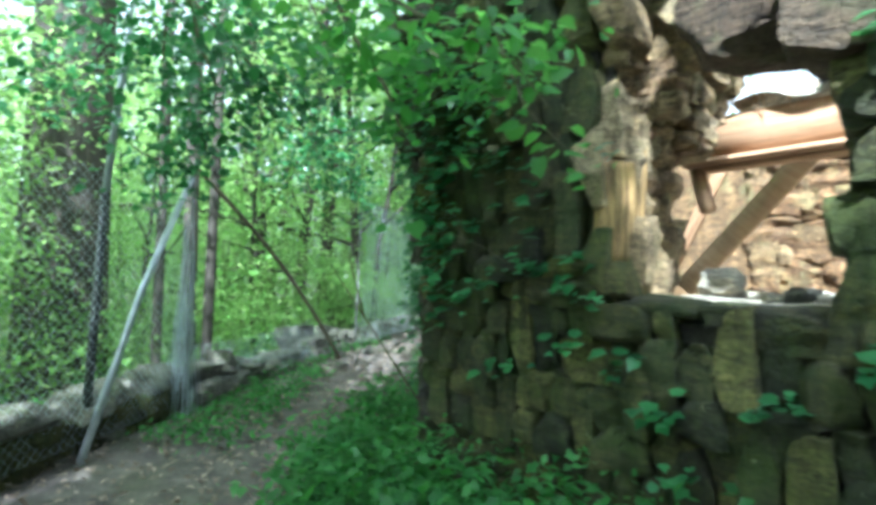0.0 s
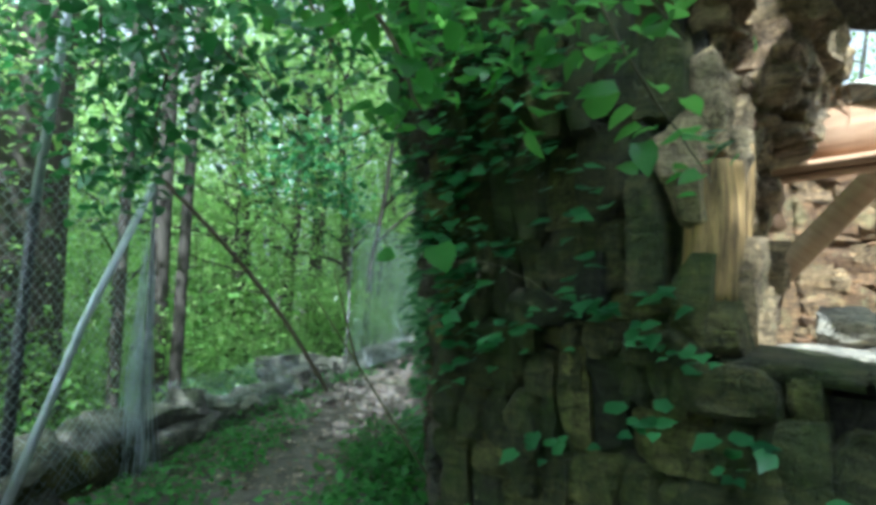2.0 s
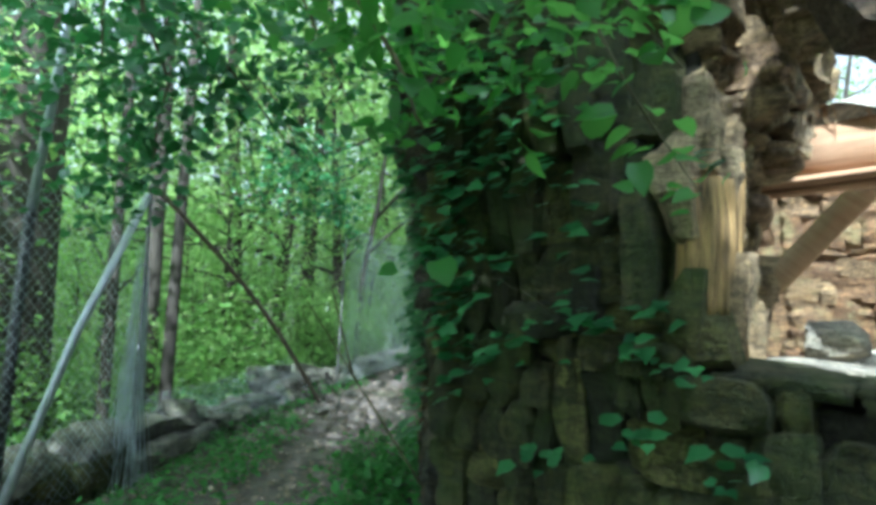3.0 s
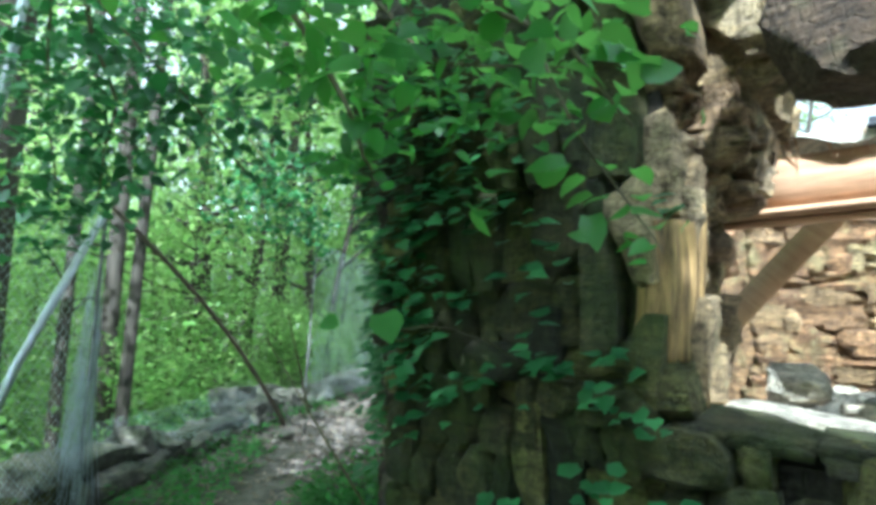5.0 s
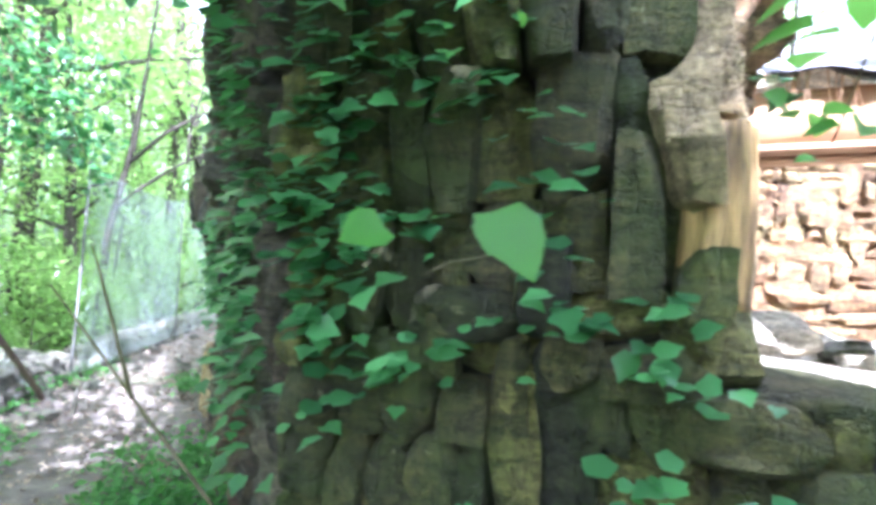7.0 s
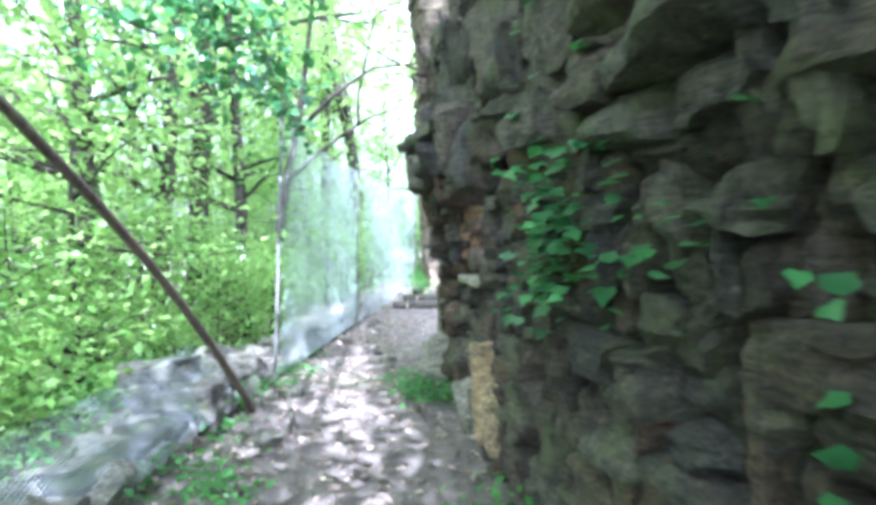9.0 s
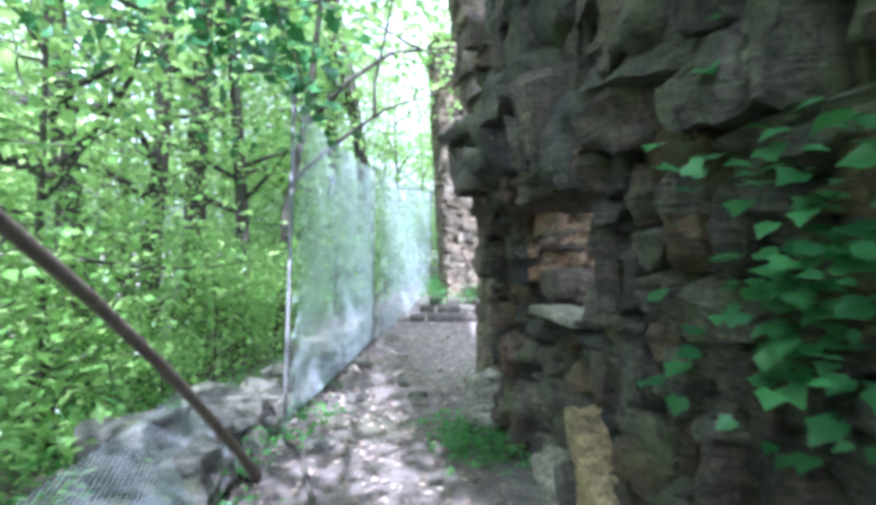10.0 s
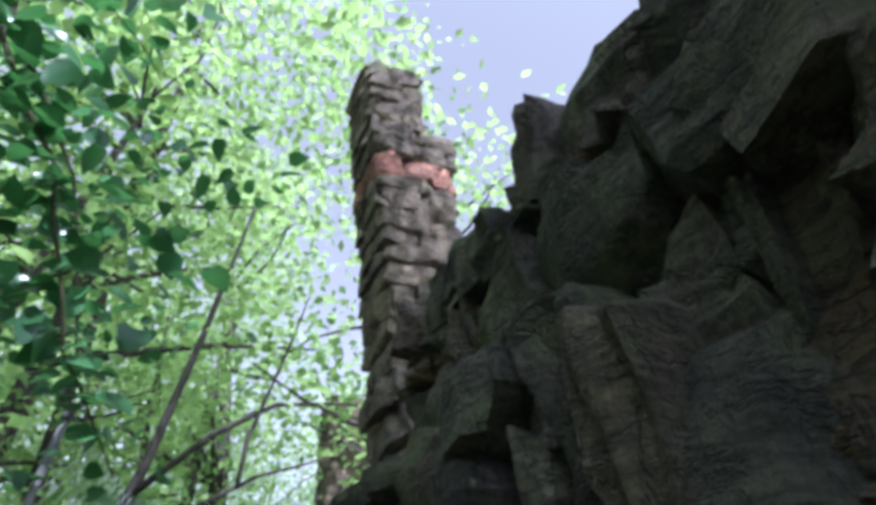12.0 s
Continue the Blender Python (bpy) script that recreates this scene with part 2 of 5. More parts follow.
def rock_mesh(name, material, seed, angular=0.93, cuts=4, rough=0.10, chip=0.36, beds=0.0, flutes=0.0):
    """A broken stone that fills a unit cube: chipped corners, ledges of bedding, upright flutes."""
    bm = bmesh.new()
    bmesh.ops.create_cube(bm, size=1)
    bmesh.ops.subdivide_edges(bm, edges=bm.edges[:], cuts=cuts, use_grid_fill=True)
    off = Vector((seed * 7.3, seed * 3.1, seed * 5.7))
    rng = random.Random(seed)
    planes = [(Vector((rng.uniform(-1, 1), rng.uniform(-1, 1), rng.uniform(-1, 1))).normalized(), rng.uniform(chip, 0.62)) for _ in range(9)]
    for v in bm.verts:
        ball = v.co.normalized() * 0.56
        p = v.co * angular + ball * (1 - angular)
        for nrm, d in planes:
            k = p.dot(nrm) - d
            if k > 0:
                p -= nrm * k
        if beds:
            k = beds * noise.noise(Vector((seed * 1.7, p.x * 0.8, p.z * 6.5)))
            p.x, p.y = p.x * (1 + k), p.y * (1 + 1.5 * k)
        if flutes:
            p.y *= 1 + flutes * noise.noise(Vector((p.x * 6.5, p.z * 1.1, seed * 2.3)))
        p += noise.noise_vector(p * 2.2 + off) * rough + noise.noise_vector(p * 7 + off) * rough * 0.55
        v.co = p
    bm.normal_update()
    for e in bm.edges:
        if e.calc_face_angle(0) > 0.5:
            e.smooth = False
    return to_mesh(name, bm, material)


def rocks(name, material, n=10, seed=1, **kw):
    return [rock_mesh(name, material, seed + i, **kw) for i in range(n)]


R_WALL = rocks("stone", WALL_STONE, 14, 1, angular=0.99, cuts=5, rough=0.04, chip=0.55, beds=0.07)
R_OCHRE = rocks("stone", OCHRE_STONE, 8, 40, angular=0.97, rough=0.07, chip=0.44, beds=0.2)
R_BACK = rocks("stone", BACK_STONE, 8, 50, angular=0.99, rough=0.07, chip=0.47, beds=0.2)
R_SCHIST = rocks("stone", SCHIST, 8, 60, angular=0.96, rough=0.10, cuts=5, chip=0.42, beds=0.22) + rocks("stone", SCHIST, 6, 70, angular=0.95, rough=0.09, cuts=5, chip=0.42, flutes=0.35)
R_PALE, R_GREY, R_TOWER = rocks("stone", PALE_STONE, 4, 80, angular=0.85), rocks("stone", GREY_STONE, 8, 90, angular=0.90, chip=0.42, beds=0.15), rocks("stone", TOWER_STONE, 8, 110, angular=0.96, chip=0.45, rough=0.06)
R_BRICK, R_PLASTER = rocks("brick", RED_BRICK, 3, 130, angular=0.95, rough=0.04), rocks("rubble", PLASTER, 6, 140, angular=0.97, chip=0.45, rough=0.06)


def stone(parent, meshes, at, size, axes, rng, name="stone", tilt=6):
    """One stone: at its middle, size along the axes (length, depth, height)."""
    ob = new(name, rng.choice(meshes))
    e, m = Vector(axes[0]).to_3d().normalized(), Vector(axes[1]).to_3d().normalized()
    u = e.cross(m)
    if u.z < 0:
        u = -u
    rot = Matrix((e, m, u)).transposed().to_4x4()
    jit = Euler([radians(rng.uniform(-tilt, tilt)) for _ in range(3)]).to_matrix().to_4x4()
    flip = Matrix.Rotation(rng.choice((0, math.pi)), 4, 'Z')
    ob.parent = parent
    ob.matrix_basis = Matrix.Translation(at) @ rot @ jit @ flip @ Matrix.Diagonal((*size, 1))
    return ob


def rubble_face(parent, place, axes, s0, s1, z0, z1, meshes, rng, hole=None, lens=(0.16, 0.5), hs=(0.10, 0.26), depth=0.34, jut=0.035, upright=0.12, top=None, swell=1.0):
    """Courses of rough stones on a face. place(s, z, out) gives the point on the face, axes(s) its length and depth directions."""
    z = z0
    while z < z1:
        h = rng.uniform(*hs)
        s = s0 - rng.uniform(0, 0.1)
        while s < s1:
            l = rng.uniform(*lens)
            hh = h
            if rng.random() < upright:
                l, hh = rng.uniform(0.10, 0.18), h * 1.7
            l = min(l, s1 + 0.06 - s)
            if l > 0.06:
                c, cz = s + l / 2, z + hh / 2 + 0.03 * noise.noise(Vector((s * 2, z, 3)))
                if not (hole and hole(c, cz, l, hh)) and not (top and cz > top(c)):
                    stone(parent, meshes(c, cz) if callable(meshes) else meshes, place(c, cz, rng.uniform(-jut, jut) - depth * 0.30), (l * 1.12 * swell, depth, hh * 1.14 * swell), axes(c), rng)
            s += l
        z += h


def leaf_cloud(name, pos, nrm, size, material, parent=None, label="", wide=0.62, fold=0.18, detail=False, lobed=False, seed=0, hang=0.0):
    """Many leaves in one mesh: at pos, facing nrm, of that length."""
    rs = np.random.RandomState(seed)
    pos, nrm, size = np.asarray(pos, float), np.asarray(nrm, float), np.asarray(size, float)
    n = len(pos)
    nrm = nrm / (np.linalg.norm(nrm, axis=1)[:, None] + 1e-9)
    a = rs.normal(size=(n, 3))
    a -= nrm * (a * nrm).sum(1)[:, None]
    a[:, 2] -= 0.6 * np.abs(a[:, 2]) + hang
    a -= nrm * (a * nrm).sum(1)[:, None]
    a /= np.linalg.norm(a, axis=1)[:, None] + 1e-9
    b = np.cross(nrm, a)
    if lobed:
        shape = [(0, .05, 0), (.30, .0, .5), (.47, .22, .8), (.54, .50, 1), (.32, .70, .5), (0, 1.0, -1.2), (-.30, .66, .5), (-.56, .48, 1), (-.45, .24, .8), (-.30, .02, .5), (0, .45, -.2)]
        tris = [(i, (i + 1) % 10, 10) for i in range(10)]
    elif detail:
        side = [(0.5 * math.sin(math.pi * k ** 0.72) ** 0.75 * (1.06 if i % 2 else 0.98), k * 1.0 - 0.05 * math.sin(math.pi * min(1, k * 4)), 1 - 2.2 * k * k) for i, k in ((i, i / 8) for i in range(1, 8))]
        shape = [(0, 0.02, 0)] + side + [(0, 1.04, -1.4)] + [(-x, y, z) for x, y, z in side[::-1]] + [(0, 0.40, 0), (0, 0.72, -0.4)]
        tris = [(i, (i + 1) % 16, 16 if i in (0, 1, 2, 3, 12, 13, 14, 15) else 17) for i in range(16)] + [(4, 17, 16), (12, 16, 17)]
    else:
        shape = [(0, 0, 0), (.5, .45, 1), (0, 1, -.6), (-.5, .45, 1)]
        tris = [(0, 1, 2), (0, 2, 3)]
    k = len(shape)
    v = np.zeros((n, k, 3))
    w = wide * (0.85 + 0.3 * rs.rand(n))
    for i, (x, y, zf) in enumerate(shape):
        v[:, i] = pos + b * (x * w * size)[:, None] + a * (y * size)[:, None] + nrm * (zf * fold * size * 0.5)[:, None]
    f = (np.array(tris)[None] + (np.arange(n) * k)[:, None, None]).reshape(-1, 3)
    me = bpy.data.meshes.new(name)
    me.vertices.add(n * k)
    me.vertices.foreach_set("co", v.reshape(-1))
    me.loops.add(f.size)
    me.loops.foreach_set("vertex_index", f.reshape(-1).astype(np.int32))
    me.polygons.add(len(f))
    me.polygons.foreach_set("loop_start", np.arange(0, f.size, 3, dtype=np.int32))
    me.polygons.foreach_set("use_smooth", np.ones(len(f), bool))
    me.update(calc_edges=True)
    me.materials.append(material)
    if parent == "mesh":
        return me
    ob = new(name, me)
    ob.parent = parent
    if label:
        tagged(ob, label)
    return ob

# ---- plan ----
O2, E2, M2 = Vector((0.385, 3.17)), Vector((0.7413, -0.6712)), Vector((0.6712, 0.7413))   # front wall: a point, along it, into the house
Z3 = Vector((0, 0, 1))


def W(s, d, z):
    p = O2 + E2 * s + M2 * d
    return Vector((p.x, p.y, z))


def w2(s, d):
    return tuple(O2 + E2 * s + M2 * d)


FENCE = [(-2.95, 0.6), (-2.68, 2.9), (-2.40, 5.35), (-1.52, 9.45), (-0.48, 13.2), (1.25, 17.6), (2.3, 18.6)]


def fence_x(y):
    for (x0, y0), (x1, y1) in zip(FENCE, FENCE[1:]):
        if y <= y1:
            return x0 + (x1 - x0) * (y - y0) / (y1 - y0)
    return FENCE[-1][0] + (y - FENCE[-1][1]) * 0.5


def ground_z(x, y):
    """Height of the ground: level path, a fall beyond the low wall, a rise towards the steps."""
    z = 0.05 * noise.noise(Vector((x * 0.7, y * 0.7, 0))) + 0.02 * noise.noise(Vector((x * 2.3, y * 2.3, 4)))
    f = fence_x(y) - 0.55 - x
    if f > 0:
        z -= min(2.2, f * 0.28)
    if y > 13.5:
        z += min(1.6, (y - 13.5) * 0.12)
    if x > 6 or y < -8:
        z += 0.0
    return z


# ---- ground ----
def build_ground():
    xs = [-160, -90, -50, -30, -20] + [-14 + 0.5 * i for i in range(16)] + [-6 + 0.16 * i for i in range(50)] + [2.2 + 0.5 * i for i in range(20)] + [14, 20, 30, 60, 160]
    ys = [-160, -60, -25, -12, -6, -3] + [-1.5 + 0.16 * i for i in range(110)] + [16.6 + 0.6 * i for i in range(14)] + [27, 32, 40, 55, 90, 160]
    bm = bmesh.new()
    g = [[bm.verts.new((x, y, ground_z(x, y))) for x in xs] for y in ys]
    for r0, r1 in zip(g, g[1:]):
        for i in range(len(xs) - 1):
            bm.faces.new((r0[i], r0[i + 1], r1[i + 1], r1[i]))
    ob = part("ground", bm, SOIL)
    tagged(ob, "brown woodland soil with a trodden dirt path", "ground", kind="structure")


build_ground()


# ---- front wall with the broken window ----
WIN0, WIN1, SILL = 0.66, 1.47, 1.27


def win_top(s):
    if s < 0.95:
        return 2.20 + (s - WIN0) * 0.95
    return 2.42 - min(1, (s - 0.95) / 0.18) * 0.26


def in_window(s, z, l, h):
    return WIN0 < s + l * 0.46 and s - l * 0.30 < WIN1 + 0.07 * noise.noise(Vector((0, 0, z * 4))) and SILL < z + h * 0.35 and z - h * 0.3 < win_top(s)


def build_front_wall():
    bm = bmesh.new()
    i = 0.05
    corner = [w2(-0.45, i), (0.08, 3.76), (0.08, 4.25), (0.62, 4.2), w2(WIN0 - 0.10, 0.72), w2(WIN0 - 0.12, i)]
    prism(bm, corner, -0.2, 3.2)
    prism(bm, [w2(WIN0 - 0.118, i), w2(WIN1 + 0.1, i), w2(WIN1 + 0.1, 0.74), w2(WIN0 - 0.096, 0.74)], -0.2, SILL - 0.10)
    prism(bm, [w2(WIN1 + 0.104, i), w2(5.2, i), w2(5.2, 0.36), w2(WIN1 + 0.104, 0.36)], -0.2, 2.26)
    prism(bm, [w2(1.0, i), w2(WIN1 + 0.10, i), w2(WIN1 + 0.10, 0.28), w2(1.0, 0.28)], 2.36, 2.52)
    prism(bm, [w2(WIN0 - 0.056, 0.40), w2(0.70, 0.40), w2(0.70, 1.0), w2(WIN0 - 0.056, 1.0)], 2.14, 3.1)
    prism(bm, [w2(WIN0 - 0.118, 0.10), w2(WIN0 - 0.06, 0.10), w2(WIN0 - 0.06, 0.72), w2(WIN0 - 0.118, 0.72)], SILL - 0.096, 3.15)
    wall = part("wall_front", bm, MORTAR, smooth=False)
    tagged(wall, "mossy rubble stone wall of a ruined house with a broken window opening", "wall", kind="structure")
    rng = random.Random(5)
    place = lambda s, z, out: W(s, -out + 0.02, z)
    axes = lambda s: (E2, M2)
    pick = lambda s, z: R_OCHRE if (0.54 < s < 0.82 and z > 1.5) else R_WALL
    crest = lambda s: 3.1 if s < 0.76 else 2.50 if s < 1.6 else 2.34
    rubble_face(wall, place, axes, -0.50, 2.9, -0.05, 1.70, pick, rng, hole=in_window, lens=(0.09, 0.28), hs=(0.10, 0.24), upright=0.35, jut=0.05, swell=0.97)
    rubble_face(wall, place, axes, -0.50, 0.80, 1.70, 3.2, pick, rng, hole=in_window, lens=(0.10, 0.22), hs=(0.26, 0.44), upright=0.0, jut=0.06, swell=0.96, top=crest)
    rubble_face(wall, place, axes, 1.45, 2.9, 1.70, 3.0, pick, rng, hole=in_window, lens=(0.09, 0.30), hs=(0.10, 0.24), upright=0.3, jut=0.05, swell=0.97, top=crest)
    # left reveal: small weathered blocks, warm in colour, corbelled and thicker above the beam
    place = lambda d, z, out: W(WIN0 - 0.02 + out, d, z)
    rubble_face(wall, place, lambda d: (M2, E2), 0.16, 0.74, SILL, 3.1, R_OCHRE, rng, lens=(0.08, 0.26), hs=(0.08, 0.22), depth=0.22, upright=0.35, swell=0.96)
    over = lambda s, z, l, h: s + l * 0.3 > 0.76 + (z - 2.1) * 0.42
    place = lambda s, z, out: W(s, 0.34 - out, z)
    rubble_face(wall, place, lambda s: (E2, M2), WIN0 - 0.04, 0.96, 2.06, 3.15, R_OCHRE, rng, hole=over, lens=(0.08, 0.20), hs=(0.07, 0.19), depth=0.24, jut=0.05, upright=0.25)
    place = lambda d, z, out: W(0.72 + (z - 2.1) * 0.3 + out, d, z)
    rubble_face(wall, place, lambda d: (M2, E2), 0.36, 1.05, 2.06, 3.15, R_OCHRE, rng, lens=(0.09, 0.24), hs=(0.07, 0.20), depth=0.26, jut=0.05, upright=0.25)
    # right reveal
    place = lambda d, z, out: W(WIN1 + 0.06 - out, d, z)
    rubble_face(wall, place, lambda d: (M2, E2), 0.04, 0.36, SILL, 2.5, R_WALL, rng, lens=(0.16, 0.36), hs=(0.14, 0.26), depth=0.22)
    # sill slabs
    for s, d, l, dd, h in ((0.84, 0.12, 0.40, 0.30, 0.07), (1.24, 0.11, 0.40, 0.28, 0.08), (0.90, 0.44, 0.50, 0.36, 0.09), (1.33, 0.45, 0.42, 0.38, 0.10)):
        stone(wall, R_PLASTER if d > 0.3 else R_WALL, W(s, d, SILL - h * 0.45 - 0.05 * max(0, s - 0.9)), (l, dd, h), (E2, M2), rng, tilt=3)
    # rotten timber post in the left reveal
    for d, wd, z0, z1, k in ((0.07, 0.15, 1.44, 1.90, 0), (0.19, 0.12, SILL - 0.02, 1.98, 1)):
        bm = bmesh.new()
        n, rings = 44, []
        for i in range(13):
            z = z0 + (z1 - z0) * i / 12
            c = W(WIN0 - 0.06 + 0.03 * noise.noise(Vector((z * 2, k, 0))), d, z)
            rings.append([bm.verts.new(c + (E2.to_3d() * math.cos(a) * 0.10 + M2.to_3d() * math.sin(a) * wd * 0.58) * (1 + 0.30 * noise.noise(Vector((a * 2.4, z * 1.4, k * 5))) - 0.42 * max(0.0, 0.32 - abs(noise.noise(Vector((a * 3.5, z * 0.7, k)))) * 1.6) + 0.05 * noise.noise(Vector((a * 12, z * 9, k))))) for a in [j * math.tau / n for j in range(n)]])
        for a, b in zip(rings, rings[1:]):
            for j in range(n):
                bm.faces.new((a[j], a[(j + 1) % n], b[(j + 1) % n], b[j]))
        bm.faces.new(rings[-1])
        bm.faces.new(rings[0][::-1])
        part("rotten_post", bm, ROTTEN, wall, "ochre rotten timber with deep vertical cracks")
    stone(wall, R_WALL, W(0.60, 0.10, 1.355), (0.22, 0.26, 0.20), (E2, M2), rng, tilt=3)
    # lintel rocks over the opening
    for s, z, l, h in ((1.20, 2.46, 0.46, 0.44), (1.56, 2.42, 0.46, 0.48)):
        stone(wall, R_SCHIST, W(s, 0.10, z), (l, 0.42, h), (E2, M2), rng, tilt=7)


build_front_wall()


# ---- side wall along the path ----
NY0, NY1, NZ0, NZ1 = 7.40, 8.46, 1.16, 1.72


def bulge(y, z):
    """How far the face stands out towards the path."""
    b = -0.03 + 0.05 * noise.noise(Vector((y * 1.3, z * 1.3, 9)))
    b += 0.05 * max(0.0, min(1.0, z - 1.2))
    k = max(0.0, min(1.0, (y - 6.9) / 0.8)) * max(0.0, min(1.0, (z - 1.70) / 0.2)) * max(0.0, min(1.0, (3.2 - z) / 0.8))
    b += 0.13 * k
    if y > 7.0 and z < 1.7:
        b -= 0.17 * min(1.0, y - 7.0)
    if y > 8.3 and z > 1.8:
        b -= 0.06 * min(1.0, (y - 8.3) / 0.5)
    if y < 5.2 and z > 1.5:
        b += 0.08 * min(1.0, z - 1.5)
    return b


def side_top(y):
    return 3.30 + 0.08 * noise.noise(Vector((y * 1.7, 0, 2))) - max(0.0, (y - 8.8)) * 0.62


def build_side_wall():
    bm = bmesh.new()
    prism(bm, [(0.08, 4.254), (0.62, 4.204), (0.60, NY0 - 0.05), (0.07, NY0 - 0.05)], -0.2, 3.1)
    prism(bm, [(0.12, NY0 - 0.046), (0.60, NY0 - 0.046), (0.58, NY1 + 0.10), (0.22, NY1 + 0.10)], -0.2, NZ0 - 0.08)
    prism(bm, [(0.02, NY0 - 0.046), (0.30, NY0 - 0.046), (0.30, NY1 + 0.10), (0.02, NY1 + 0.10)], NZ1 + 0.22, 3.1)
    prism(bm, [(0.22, NY1 + 0.104), (0.58, NY1 + 0.104), (0.55, 9.12), (0.24, 9.12)], -0.2, 2.75)
    prism(bm, [(0.584, NY1 + 0.12), (1.3, NY1 + 0.12), (1.3, NY1 + 0.42), (0.584, NY1 + 0.42)], -0.2, 2.0)
    wall = part("wall_side", bm, MORTAR, smooth=False)
    tagged(wall, "dark overhanging schist wall with a small sunlit opening", "wall", kind="structure")
    rng = random.Random(11)
    place = lambda y, z, out: Vector((-bulge(y, z) - out, y, z))
    axes = lambda y: (Vector((0, 1, 0)), Vector((1, 0, 0)))
    hole = lambda y, z, l, h: NY0 < y + l * 0.3 and y - l * 0.3 < NY1 and NZ0 < z + h * 0.32 and z - h * 0.3 < NZ1
    rubble_face(wall, place, axes, 3.62, 9.16, -0.05, 1.72, R_SCHIST, rng, hole=hole, lens=(0.12, 0.46), hs=(0.08, 0.24), depth=0.36, jut=0.06, upright=0.35, swell=0.95)
    place_top = lambda y, z, out: Vector((-bulge(y, z) - out + 0.02 + 0.5 * max(0.0, z - 2.95), y, z))
    rubble_face(wall, place, axes, 3.62, 9.20, 1.72, 2.95, R_SCHIST, rng, hole=hole, lens=(0.16, 0.60), hs=(0.08, 0.34), depth=0.42, jut=0.09, upright=0.3, swell=0.97, top=side_top)
    # far reveal of the opening: small warm stones; a block and a pale slab on its sill
    place = lambda x, z, out: Vector((x, NY1 + 0.03 + out * -1, z))
    rubble_face(wall, place, lambda x: (Vector((1, 0, 0)), Vector((0, -1, 0))), 0.04, 1.25, NZ0 + 0.10, NZ1 + 0.3, lambda x, z: R_OCHRE if x > 0.1 else R_SCHIST, rng, lens=(0.07, 0.18), hs=(0.06, 0.11), depth=0.16, upright=0.05)
    place = lambda x, z, out: Vector((x, NY0 - 0.05 + out, z))
    rubble_face(wall, place, lambda x: (Vector((1, 0, 0)), Vector((0, 1, 0))), 0.02, 0.56, NZ0, NZ1 + 0.1, R_SCHIST, rng, lens=(0.12, 0.25), hs=(0.10, 0.18), depth=0.14)
    stone(wall, R_TOWER, (0.26, 8.14, NZ0 + 0.10), (0.34, 0.22, 0.20), ((1, 0, 0), (0, 1, 0)), rng)
    stone(wall, R_PALE, (0.16, 7.90, NZ0 - 0.03), (0.34, 0.62, 0.07), ((1, 0, 0), (0, 1, 0)), rng, tilt=2)
    z = 2.92
    while z < 3.34:
        rubble_face(wall, place_top, axes, 5.0, 9.12, z, z + 0.05, R_SCHIST, rng, lens=(0.12, 0.34), hs=(0.07, 0.10), depth=0.36, jut=0.03, upright=0, top=lambda y: 3.36 - max(0.0, y - 7.8) * 0.33)
        z += 0.085
    # jutting slab and shaped rocks of the overhang
    for x, y, z, l, d, h in ((-0.10, 8.98, 2.33, 0.46, 0.40, 0.15), (-0.02, 8.55, 2.03, 0.30, 0.36, 0.36), (-0.04, 7.42, 1.98, 0.36, 0.34, 0.46), (-0.02, 8.02, 2.08, 0.40, 0.36, 0.50), (0.02, 6.72, 2.15, 0.80, 0.36, 0.20), (0.02, 8.98, 1.50, 0.12, 0.20, 0.50), (0.0, 6.95, 2.62, 0.70, 0.36, 0.36)):
        stone(wall, R_SCHIST, (x, y, z), (l, d, h), ((0, 1, 0), (1, 0, 0)), rng, tilt=9)
    for y, z, l, h, tl in ((7.22, 0.50, 0.13, 0.66, -38), (7.06, 0.36, 0.09, 0.42, -34)):
        ob = stone(wall, R_OCHRE, (-0.02, y, z), (l, 0.26, h), ((0, 1, 0), (1, 0, 0)), rng, tilt=4)
        ob.matrix_basis = Matrix.Translation((-0.02, y, z)) @ Matrix.Rotation(radians(tl), 4, 'X') @ Matrix.Translation((0.02, -y, -z)) @ ob.matrix_basis


build_side_wall()


